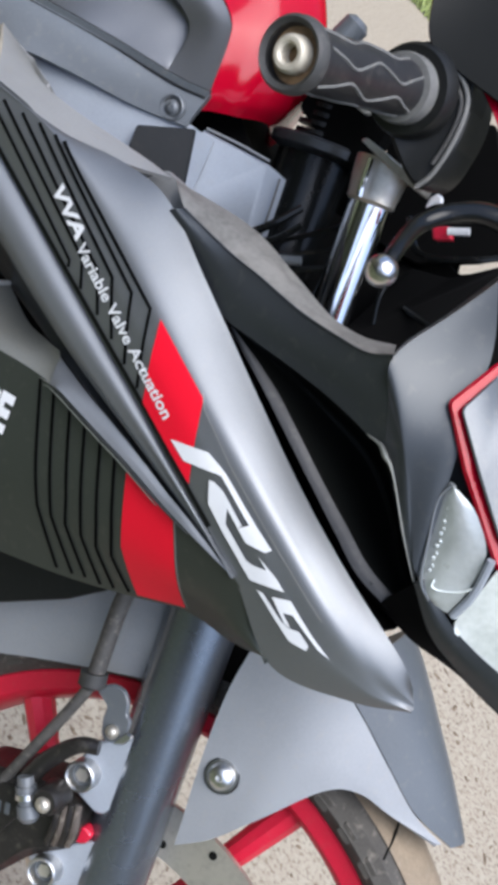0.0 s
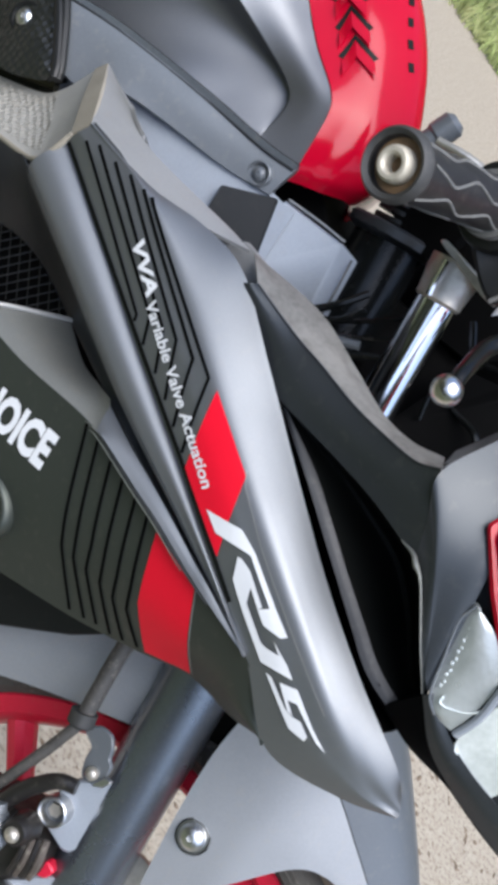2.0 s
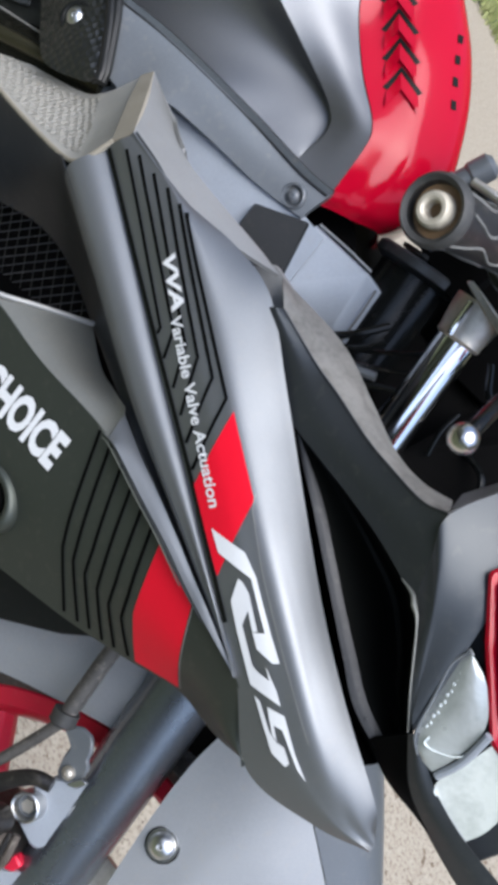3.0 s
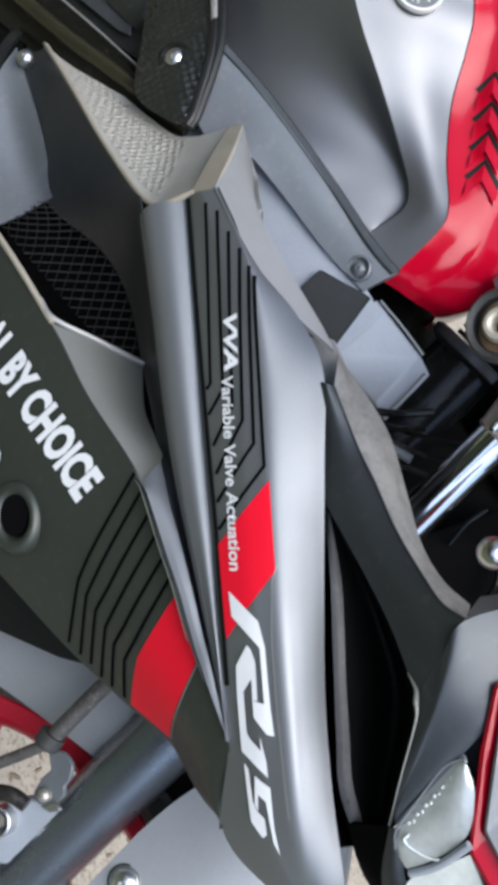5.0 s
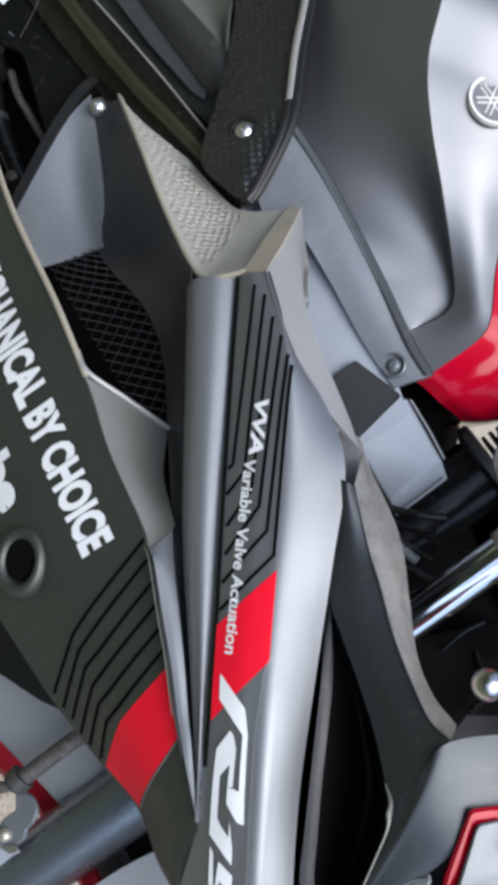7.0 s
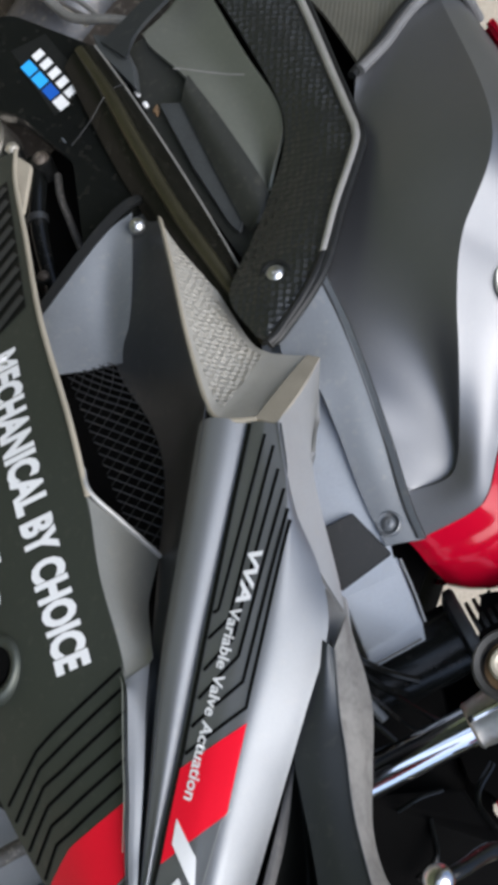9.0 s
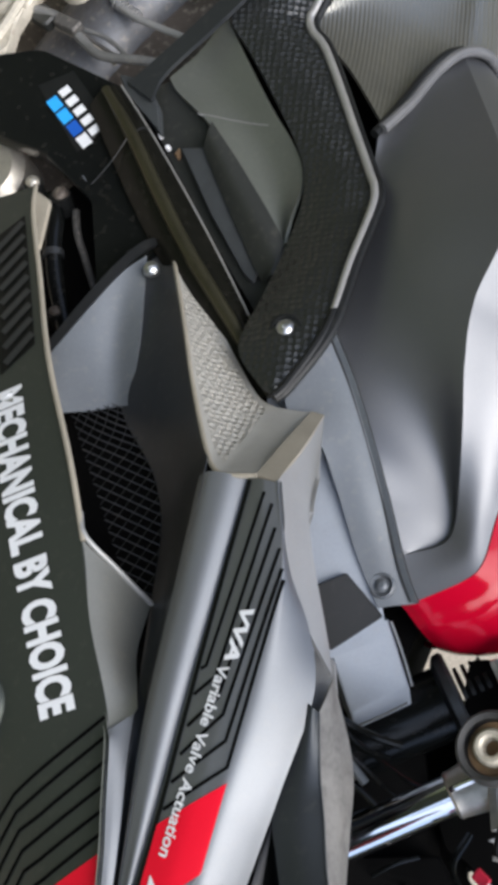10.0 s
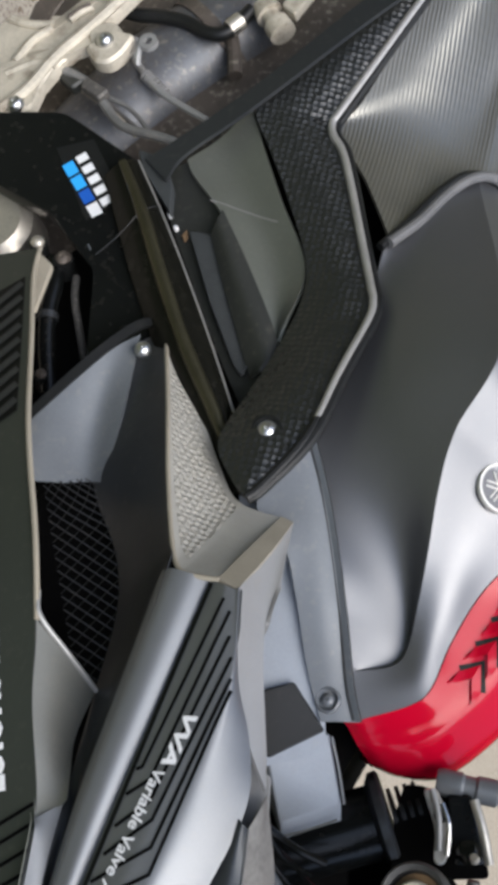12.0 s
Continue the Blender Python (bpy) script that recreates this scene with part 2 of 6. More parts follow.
def loft(rails, nu=48, nv=10, linear=False, flat=False, out=(0, -1, 0), thick=0.0025):
    """A shell through rails with equally many places; linear: corners along them; flat: straight across."""
    lines = [spline(r, nu, linear) for r in rails]
    g = np.array([spline([ln[i] for ln in lines], nv, flat) for i in range(nu + 1)])
    return sheet(g, thick, out)


def rounded(pts, r, n=4):
    """The closed outline pts, its corners rounded."""
    out = []
    k = len(pts)
    for i in range(k):
        a, b, c = (np.array(pts[j % k], float) for j in (i - 1, i, i + 1))
        d0, d1 = np.linalg.norm(a - b), np.linalg.norm(c - b)
        q = min(r, d0 * 0.45, d1 * 0.45)
        p0, p1 = b + (a - b) / d0 * q, b + (c - b) / d1 * q
        for f in np.linspace(0, 1, n + 1):
            out.append((1 - f) ** 2 * p0 + 2 * f * (1 - f) * b + f * f * p1)
    return out


def slab(pts, depth, r=0.004, out=(0, -1, 0), edge=0.0012):
    """A plate from a closed outline of places, depth thick, with rounded corners and a bevelled rim."""
    o = rounded(pts, r) if r else [np.array(p, float) for p in pts]
    c = sum(o) / len(o)
    nv = np.array(out, float)
    nv /= np.linalg.norm(nv)
    bm = bmesh.new()
    rings = []
    for shrink, d in ((edge, 0.0), (0.0, edge), (0.0, depth)):
        ring = []
        for p in o:
            v = p - c
            ln = np.linalg.norm(v) + 1e-9
            ring.append(bm.verts.new(c + v * (1 - shrink / ln) - nv * d))
        rings.append(ring)
    for a, b in zip(rings, rings[1:]):
        for i in range(len(a)):
            bm.faces.new((a[i], a[(i + 1) % len(a)], b[(i + 1) % len(a)], b[i]))
    f0, f1 = bm.faces.new(rings[0]), bm.faces.new(rings[-1][::-1])
    bmesh.ops.triangulate(bm, faces=[f0, f1])
    return bm


def pipe(pts, radius, n=24, sides=12, squash=1.0, caps=True):
    """A round rod along a smooth line; radius may be a list along it."""
    line = spline(pts, n)
    rad = np.interp(np.linspace(0, 1, n + 1), np.linspace(0, 1, len(radius)), radius) if isinstance(radius, (list, tuple)) else [radius] * (n + 1)
    bm = bmesh.new()
    rings = []
    up = Vector((0.0, 0.0, 1.0))
    for i, p in enumerate(line):
        d = Vector(line[min(i + 1, n)] - line[max(i - 1, 0)]).normalized()
        if abs(d.dot(up)) > 0.95:
            up = Vector((1.0, 0.0, 0.0))
        s = d.cross(up).normalized()
        w = s.cross(d).normalized()
        up = w
        rings.append([bm.verts.new(Vector(p) + (s * math.cos(a) * squash + w * math.sin(a)) * rad[i]) for a in (2 * math.pi * k / sides for k in range(sides))])
    for a, b in zip(rings, rings[1:]):
        for k in range(sides):
            bm.faces.new((a[k], a[(k + 1) % sides], b[(k + 1) % sides], b[k]))
    if caps:
        bm.faces.new(rings[0][::-1]), bm.faces.new(rings[-1])
    return bm


def turned(profile, at, axis, sides=32, closed=False):
    """A turned body: profile of (along, radius) round an axis through at."""
    ax = Vector(axis).normalized()
    s = ax.orthogonal().normalized()
    w = ax.cross(s)
    bm = bmesh.new()
    rings = []
    for d, r in profile:
        rings.append([bm.verts.new(Vector(at) + ax * d + (s * math.cos(a) + w * math.sin(a)) * max(r, 1e-5)) for a in (2 * math.pi * k / sides for k in range(sides))])
    pairs = list(zip(rings, rings[1:])) + ([(rings[-1], rings[0])] if closed else [])
    for a, b in pairs:
        for k in range(sides):
            bm.faces.new((a[k], a[(k + 1) % sides], b[(k + 1) % sides], b[k]))
    if not closed:
        bm.faces.new(rings[0][::-1]), bm.faces.new(rings[-1])
    bmesh.ops.remove_doubles(bm, verts=bm.verts, dist=1e-6)
    return bm


def bolt(at, axis, r, parent=bike, mat=None, name="bolt", label=""):
    """A domed bolt head with a socket and a washer."""
    prof = [(-0.004, r * 1.2), (0.0, r * 1.2), (0.0008, r * 1.15), (0.0008, r), (r * 0.3, r * 0.96), (r * 0.52, r * 0.8), (r * 0.66, r * 0.55), (r * 0.72, r * 0.24), (r * 0.55, r * 0.18), (r * 0.5, 0)]
    return link(name, turned(prof, at, axis, 24), mat or STEEL, parent, label)


SKIN = {}


def skin(ob):
    """Keeps a panel's surface for the films laid on it."""
    me = ob.data
    SKIN[ob.name] = BVHTree.FromPolygons([v.co.copy() for v in me.vertices], [tuple(p.vertices) for p in me.polygons])
    return ob


def film(name, polys, panel, mat, label="", lift=0.0006, cut=0.006):
    """Thin film on a panel: outlines in length and height, laid on the panel's surface."""
    bm = bmesh.new()
    for poly in polys:
        bm.faces.new([bm.verts.new((x, 0, z)) for x, z in poly]).normal_update()
    bmesh.ops.triangulate(bm, faces=bm.faces)
    for _ in range(6):
        long = [e for e in bm.edges if e.calc_length() > cut]
        if not long:
            break
        bmesh.ops.subdivide_edges(bm, edges=long, cuts=1)
        bmesh.ops.triangulate(bm, faces=[f for f in bm.faces if len(f.verts) > 3])
    return lay(name, bm, panel, mat, label, lift)


def lay(name, bm, panel, mat, label="", lift=0.0006):
    tree = SKIN[panel.name]
    for v in bm.verts:
        hit = tree.ray_cast(Vector((v.co.x, -1, v.co.z)), Vector((0, 1, 0)))
        if hit[0] is None:
            hit = tree.find_nearest(Vector((v.co.x, -0.25, v.co.z)))
        v.co.y = hit[0].y - lift
    for f in bm.faces:
        f.normal_update()
        if f.normal.y > 0:
            f.normal_flip()
    me = bpy.data.meshes.new(name)
    bm.to_mesh(me)
    bm.free()
    me.materials.append(mat)
    me.polygons.foreach_set("use_smooth", [True] * len(me.polygons))
    ob = new(name, me)
    ob.parent = panel
    return tagged(ob, label)


def stroke(pts, w):
    """The outline of a line of width w."""
    p = [np.array(q, float) for q in pts]
    left, right = [], []
    for i, q in enumerate(p):
        d0 = p[i] - p[i - 1] if i else p[1] - p[0]
        d1 = p[i + 1] - p[i] if i + 1 < len(p) else d0
        d = d0 / np.linalg.norm(d0) + d1 / np.linalg.norm(d1)
        d /= np.linalg.norm(d)
        m = np.array((-d[1], d[0])) * w / 2
        left.append(tuple(q + m)), right.append(tuple(q - m))
    return left + right[::-1]


def lettering(name, text, panel, start, end, height, mat, label, shear=0.0, stretch=None):
    """Words laid on a panel from start to end (length and height)."""
    cu = bpy.data.curves.new(name, "FONT")
    cu.body, cu.size, cu.shear = text, 1.0, shear
    cu.resolution_u = 3
    cu.offset = 0.012 if stretch is None else stretch
    tmp = new(name, cu)
    me = bpy.data.meshes.new_from_object(tmp.evaluated_get(bpy.context.evaluated_depsgraph_get()))
    bpy.data.objects.remove(tmp)
    bpy.data.curves.remove(cu)
    bm = bmesh.new()
    bm.from_mesh(me)
    bpy.data.meshes.remove(me)
    wide = max(v.co.x for v in bm.verts)
    a, b = np.array(start, float), np.array(end, float)
    d = b - a
    ln = np.linalg.norm(d)
    d /= ln
    up = np.array((-d[1], d[0]))
    for v in bm.verts:
        q = a + d * (v.co.x / wide * ln) + up * (v.co.y / 0.72 * height)
        v.co = (q[0], 0, q[1])
    return lay(name, bm, panel, mat, label, 0.001)

# ---- fairing ----
GROOVE = [(-0.087, -0.243, 0.770), (-0.029, -0.2485, 0.7615), (0.010, -0.252, 0.7555), (0.058, -0.256, 0.748), (0.127, -0.260, 0.738), (0.189, -0.262, 0.727), (0.248, -0.255, 0.714), (0.300, -0.240, 0.6915), (0.345, -0.228, 0.712), (0.3722, -0.2155, 0.7325)]
CREASE = [(-0.083, -0.247, 0.790), (-0.029, -0.253, 0.7995), (0.010, -0.258, 0.799), (0.058, -0.261, 0.792), (0.120, -0.265, 0.7795), (0.181, -0.266, 0.768), (0.240, -0.263, 0.756), (0.300, -0.252, 0.741), (0.345, -0.232, 0.733), (0.3722, -0.2140, 0.7352)]
FRONT = [(-0.085, -0.246, 0.7915), (-0.029, -0.2455, 0.803), (0.010, -0.237, 0.818), (0.050, -0.240, 0.825), (0.106, -0.243, 0.811), (0.174, -0.244, 0.792), (0.235, -0.242, 0.775), (0.290, -0.238, 0.763), (0.345, -0.226, 0.7520), (0.3630, -0.2130, 0.7420)]
upper_fairing = skin(link("upper_fairing", loft([GROOVE, [tuple((np.array(a) * 0.5 + np.array(b) * 0.5) + (0, -0.0022, 0)) for a, b in zip(GROOVE, CREASE)], [tuple(np.array(a) * 0.25 + np.array(b) * 0.75 + (0, -0.0016, 0)) for a, b in zip(GROOVE, CREASE)], [tuple(np.array(a) * 0.03 + np.array(b) * 0.97 + (0, -0.0004, 0)) for a, b in zip(FRONT, CREASE)], [tuple(np.array(a) * 0.35 + np.array(b) * 0.65 + (0, -0.0018, 0.0006)) for a, b in zip(FRONT, CREASE)], [tuple(np.array(a) * 0.7 + np.array(b) * 0.3 + (0, -0.0014, 0.0004)) for a, b in zip(FRONT, CREASE)], FRONT], 90, 30, thick=0.003), GREY, label="matt grey spear-shaped fairing panel"))
film("stripe", [stroke(p, 0.0022) for p in (
    [(-0.0760, 0.7832), (0.0391, 0.7587), (0.0415, 0.7552)], [(-0.0680, 0.7893), (0.0456, 0.7662), (0.0575, 0.7529)],
    [(-0.0518, 0.7933), (0.0580, 0.7699), (0.0771, 0.7513)], [(-0.0383, 0.7978), (0.0685, 0.7742), (0.0944, 0.7490)],
    [(-0.0250, 0.8008), (0.0841, 0.7777), (0.1112, 0.7455)], [(-0.0177, 0.8025), (0.0994, 0.7806), (0.1273, 0.7426)])], upper_fairing, VOID, "thin black pinstripes")
film("red_band", [[(0.1085, 0.7815), (0.161, 0.7715), (0.191, 0.731), (0.136, 0.740)]], upper_fairing, REDFILM, "red vinyl band")
film("edge_stripe", [stroke([(-0.085, 0.7715), (-0.029, 0.763), (0.058, 0.7505), (0.127, 0.7405), (0.189, 0.7295), (0.217, 0.7235)], 0.003)], upper_fairing, LINE, "black groove along the panel")
lettering("lettering", "VVA", upper_fairing, (-0.001, 0.7785), (0.0355, 0.7705), 0.0088, WHITE, "white words", 0.2, 0.04)
lettering("lettering", "Variable Valve Actuation", upper_fairing, (0.0375, 0.7675), (0.1535, 0.744), 0.0078, WHITE, "white words", 0.12, 0.022)
film("badge", [
    [(0.1644, 0.7402), (0.186, 0.754), (0.2014, 0.7539), (0.2359, 0.7472), (0.2516, 0.7446), (0.25, 0.7405), (0.2386, 0.7353), (0.2291, 0.7375), (0.2326, 0.7442), (0.2012, 0.7508), (0.1792, 0.7382)],
    [(0.1977, 0.7433), (0.2073, 0.733), (0.2244, 0.7284), (0.2554, 0.7213), (0.2738, 0.7332), (0.2649, 0.7352), (0.2493, 0.7359), (0.2579, 0.7338), (0.2503, 0.7294), (0.2461, 0.7281), (0.2228, 0.7333), (0.2168, 0.7406), (0.2291, 0.7375), (0.2298, 0.7407), (0.2083, 0.7458), (0.2005, 0.7451)],
    [(0.262, 0.7207), (0.2961, 0.7136), (0.3067, 0.7174), (0.3056, 0.7209), (0.2961, 0.723), (0.2911, 0.7199), (0.2852, 0.7189), (0.2663, 0.7224)],
    [(0.2709, 0.7252), (0.2797, 0.7326), (0.3026, 0.727), (0.319, 0.7244), (0.3112, 0.7233), (0.2867, 0.7272), (0.282, 0.7236), (0.2912, 0.7206), (0.287, 0.7195)]], upper_fairing, WHITE, "white angular badge", 0.0012)
film("lining", [stroke([(0.158, 0.7735), (0.166, 0.768), (0.200, 0.7585), (0.250, 0.7480), (0.300, 0.7375)], 0.0007)], upper_fairing, LIP, "hair-thin pale lining")

EDGE = [(-0.362, -0.150, 0.531), (-0.266, -0.182, 0.564), (-0.183, -0.212, 0.597), (-0.097, -0.234, 0.636), (-0.040, -0.240, 0.657), (0.016, -0.242, 0.672), (0.076, -0.245, 0.694), (0.119, -0.250, 0.703), (0.196, -0.255, 0.708), (0.248, -0.2552, 0.7138), (0.275, -0.2455, 0.7025), (0.2970, -0.2365, 0.6930)]
BOTTOM = [(-0.330, -0.110, 0.380), (-0.240, -0.140, 0.400), (-0.130, -0.170, 0.430), (-0.040, -0.192, 0.472), (0.018, -0.202, 0.512), (0.068, -0.209, 0.542), (0.114, -0.213, 0.572), (0.168, -0.215, 0.606), (0.211, -0.217, 0.638), (0.240, -0.220, 0.662), (0.274, -0.228, 0.6765), (0.2970, -0.2355, 0.6922)]
lower_fairing = skin(link("lower_fairing", loft([EDGE, [tuple(np.array(a) * 0.5 + np.array(b) * 0.5 + (0, -0.006, 0)) for a, b in zip(EDGE, BOTTOM)], BOTTOM], 80, 16, thick=0.003), OLIVE_SHADE, label="matt grey lower fairing panel coloured dark for its shade"))
film("stripe", [stroke(p, 0.0024) for p in (
    [(0.075, 0.692), (0.116, 0.645), (0.128, 0.632), (0.1635, 0.6083)], [(0.087, 0.6945), (0.128, 0.648), (0.139, 0.635), (0.1733, 0.6147)],
    [(0.102, 0.697), (0.140, 0.653), (0.150, 0.639), (0.1811, 0.6208)], [(0.117, 0.698), (0.152, 0.656), (0.162, 0.643), (0.1910, 0.6258)],
    [(0.131, 0.7005), (0.165, 0.659), (0.174, 0.646), (0.1988, 0.6319)], [(0.145, 0.7015), (0.176, 0.664), (0.185, 0.651), (0.2075, 0.6392)])], lower_fairing, VOID, "thin black pinstripes")
film("red_band", [[(0.157, 0.7015), (0.199, 0.706), (0.239, 0.6645), (0.2125, 0.6425), (0.1863, 0.6626)]], lower_fairing, REDFILM, "red vinyl band")
film("lining", [stroke([(0.2005, 0.706), (0.240, 0.6655)], 0.0008)], lower_fairing, LIP, "hair-thin pale lining")
lettering("lettering", "MECHANICAL BY CHOICE", lower_fairing, (-0.1530, 0.5580), (0.0804, 0.6470), 0.0245, WHITE, "white condensed capitals", 0.0, 0.05)
lettering("lettering", "be", lower_fairing, (0.0040, 0.5685), (0.0410, 0.5830), 0.0240, WHITE, "white words", 0.0, 0.05)
# rim of the intake cut-out
link("rim", pipe([(-0.364, -0.149, 0.533), (-0.330, -0.160, 0.541), (-0.266, -0.182, 0.566), (-0.183, -0.212, 0.599), (-0.097, -0.234, 0.638), (-0.040, -0.239, 0.658)], 0.0022, 40, 8), DUSTY, lower_fairing, "dusty pale edge")
link("lip_rim", pipe([(-0.060, -0.2365, 0.652), (-0.043, -0.2380, 0.659), (-0.025, -0.2200, 0.678), (-0.006, -0.1950, 0.6975)], 0.0019, 24, 8), LIP, lower_fairing, "pale rim of the intake")
# dark of the recess behind the slats is put on as flat film
film("louvre_field", [[(-0.330, 0.533), (-0.196, 0.5835), (-0.170, 0.560), (-0.300, 0.500)]], lower_fairing, LINE, "black film for the dark behind the louvres", 0.0005)
for k in range(9):
    x, z = -0.322 + 0.0145 * k, 0.534 + 0.0056 * k
    film("louvre_slat", [stroke([(x, z), (x + 0.026, z - 0.017)], 0.0066)], lower_fairing, CHARCOAL, "", 0.0016)
# recessed bolt hole
def oval(bm, x, k):
    """Draws a turned body out along the fairing."""
    for v in bm.verts:
        v.co.z -= (v.co.x - x) * (k - 1) * 0.4
        v.co.x = x + (v.co.x - x) * k
    return bm


link("bolt_cup", oval(turned([(0.012, 0.0090), (0.003, 0.0105), (-0.0015, 0.0135), (-0.0022, 0.0155), (-0.001, 0.0180), (0.006, 0.0200), (0.012, 0.0200)], (0.0755, -0.2320, 0.5965), (0, 1, 0.1), 36, closed=True), 0.0755, 1.25), OLIVE_SHADE, lower_fairing, "round recessed bolt cup", angle=70)
link("bolt_hole", oval(turned([(0.0005, 0.0), (0.0005, 0.0108), (0.008, 0.0108)], (0.0735, -0.2320, 0.5965), (0, 1, 0.1), 28), 0.0735, 1.3), VOID, lower_fairing)
link("upper_panel", slab([(-0.3346, -0.1525, 0.5330), (-0.3490, -0.1525, 0.5320), (-0.3575, -0.1525, 0.5360), (-0.3467, -0.1525, 0.5508), (-0.2991, -0.1570, 0.5495), (-0.305, -0.1570, 0.5430)], 0.004, 0.004, edge=0.002), DUSTY, lower_fairing, "dusty rounded end of the panel")

# intake duct
INNER = [(-0.006, -0.194, 0.696), (0.0278, -0.210, 0.6958), (0.0523, -0.2255, 0.7040), (0.0675, -0.2375, 0.7100)]
OUTER = [(-0.041, -0.239, 0.6565), (0.016, -0.2415, 0.672), (0.0660, -0.2440, 0.6895), (0.0912, -0.2475, 0.6979)]
link("intake_lip", loft([OUTER, [tuple(np.array(a) * 0.5 + np.array(b) * 0.5 + (0, -k, 0.001)) for a, b, k in zip(OUTER, INNER, (0.003, 0.003, 0.0015, 0.0))], INNER], 50, 10, thick=0.0008), LIPPAINT, label="pale grey intake lip")
# the lip folds and runs out as a bright tapering edge
TAIL_L = [(0.0838, -0.25, 0.6967), (0.092, -0.252, 0.6997), (0.129, -0.255, 0.7036), (0.156, -0.257, 0.7068), (0.189, -0.2585, 0.7086), (0.213, -0.2592, 0.7109), (0.2453, -0.2572, 0.7137)]
TAIL_R = [(0.071, -0.238, 0.7086), (0.1016, -0.246, 0.7106), (0.131, -0.2508, 0.7129), (0.1594, -0.254, 0.7142), (0.1835, -0.2562, 0.7145), (0.2073, -0.2578, 0.7153), (0.2487, -0.257, 0.714)]
link("lip_tail", loft([TAIL_L, [tuple(np.array(a) * 0.5 + np.array(b) * 0.5 + (0, -0.0004 * k, 0)) for a, b, k in zip(TAIL_L, TAIL_R, (0.6, 1, 1, 1, 0.8, 0.5, 0))], TAIL_R], 60, 10, thick=0.0008), GREY, label="bright grey edge running out to a point", angle=80)
link("lip_groove", pipe([(x - 0.002, y - 0.0002, z - 0.0016) for x, y, z in TAIL_L[1:6]], [0.0003, 0.0007, 0.0008, 0.0007, 0.0004], 50, 8), CHARCOAL, label="dark rounded edge below the lip")
link("lip_groove", pipe([(x - 0.003, y - 0.0004, z - 0.0034) for x, y, z in TAIL_L[:5]], [0.0003, 0.0005, 0.0005, 0.0005, 0.0003], 50, 8), SIDE, label="thin pale panel edge")
STRIP = [(-0.090, -0.2450, 0.746), (-0.018, -0.2520, 0.740), (0.073, -0.2565, 0.729), (0.159, -0.2585, 0.723), (0.216, -0.2585, 0.719), (0.248, -0.2558, 0.7139)]
GROOVE2 = [(-0.087, -0.240, 0.7695), (-0.013, -0.247, 0.7585), (0.070, -0.2525, 0.7455), (0.155, -0.2570, 0.7325), (0.214, -0.2595, 0.7215), (0.248, -0.2554, 0.7142)]
TURN = (1.0, 1.0, 0.8, 0.45, 0.2, 0.0)
ROUND1 = [(x, y + 0.0035 * k, z - 0.0065 * k) for (x, y, z), k in zip(STRIP, TURN)]
ROUND2 = [(x, y + 0.0120 * k, z - 0.0130 * k) for (x, y, z), k in zip(STRIP, TURN)]
link("intake_strip", loft([GROOVE2, [tuple(np.array(a) * 0.5 + np.array(b) * 0.5 + (0, -0.0030, 0)) for a, b in zip(STRIP, GROOVE2)], STRIP, ROUND1, ROUND2], 60, 22, thick=0.0008), STRIP_PAINT, label="rounded grey strip beside the intake", angle=80)
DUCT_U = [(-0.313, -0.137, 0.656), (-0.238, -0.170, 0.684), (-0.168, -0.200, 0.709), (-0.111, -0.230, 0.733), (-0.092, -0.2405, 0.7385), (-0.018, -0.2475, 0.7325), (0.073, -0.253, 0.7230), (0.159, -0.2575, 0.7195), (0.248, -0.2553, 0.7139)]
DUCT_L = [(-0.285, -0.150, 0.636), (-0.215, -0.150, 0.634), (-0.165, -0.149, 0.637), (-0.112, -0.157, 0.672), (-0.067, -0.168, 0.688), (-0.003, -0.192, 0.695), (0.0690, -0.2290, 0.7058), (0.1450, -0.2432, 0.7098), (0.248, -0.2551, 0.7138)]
# wall and plate are one plastic; the wall's shade is in its darker colour
link("intake_duct", loft([DUCT_U, [tuple(np.array(a) * 0.5 + np.array(b) * 0.5 + (0, k, 0)) for a, b, k in zip(DUCT_U, DUCT_L, (0.004, 0.004, 0.004, 0.004, 0.004, 0.005, 0.010, 0.010, 0.0005))], DUCT_L], 80, 12, thick=0.0008), DUCT, label="inner wall of the side intake coloured dark for its shade")
# the plate that folds softly into the wall, with its turned rim
PA = [(-0.200, -0.172, 0.580), (-0.178, -0.170, 0.588), (-0.155, -0.166, 0.596)]
PB = [(-0.244, -0.1655, 0.606), (-0.200, -0.1605, 0.612), (-0.160, -0.1575, 0.617)]
PC = [(-0.278, -0.1570, 0.626), (-0.220, -0.1530, 0.628), (-0.166, -0.1510, 0.633)]
PD = [(-0.296, -0.1500, 0.642), (-0.228, -0.1550, 0.6470), (-0.166, -0.1535, 0.6460)]
# plate takes a lighter blue-grey in place of the sky it reflects
link("duct_plate", loft([PA, PB, PC, PD], 20, 24, thick=0.002, out=(0.1, -1, 0.3)), PANEL, label="plate folding into the intake wall, coloured blue-grey for reflected sky", angle=80)
link("duct_rim", loft([[(-0.1985, -0.1735, 0.5795), (-0.2435, -0.167, 0.6055), (-0.2775, -0.1588, 0.6255), (-0.3010, -0.1510, 0.6420), (-0.3120, -0.1420, 0.6530)], [(-0.2040, -0.1745, 0.5740), (-0.2510, -0.168, 0.6010), (-0.2850, -0.1600, 0.6210), (-0.3070, -0.1520, 0.6370), (-0.3170, -0.1420, 0.6500)]], 30, 4, thick=0.004), BLACK, label="black turned rim of the intake")
bolt((-0.280, -0.158, 0.650), (0.0, -1, 0.2), 0.0055, name="screw")

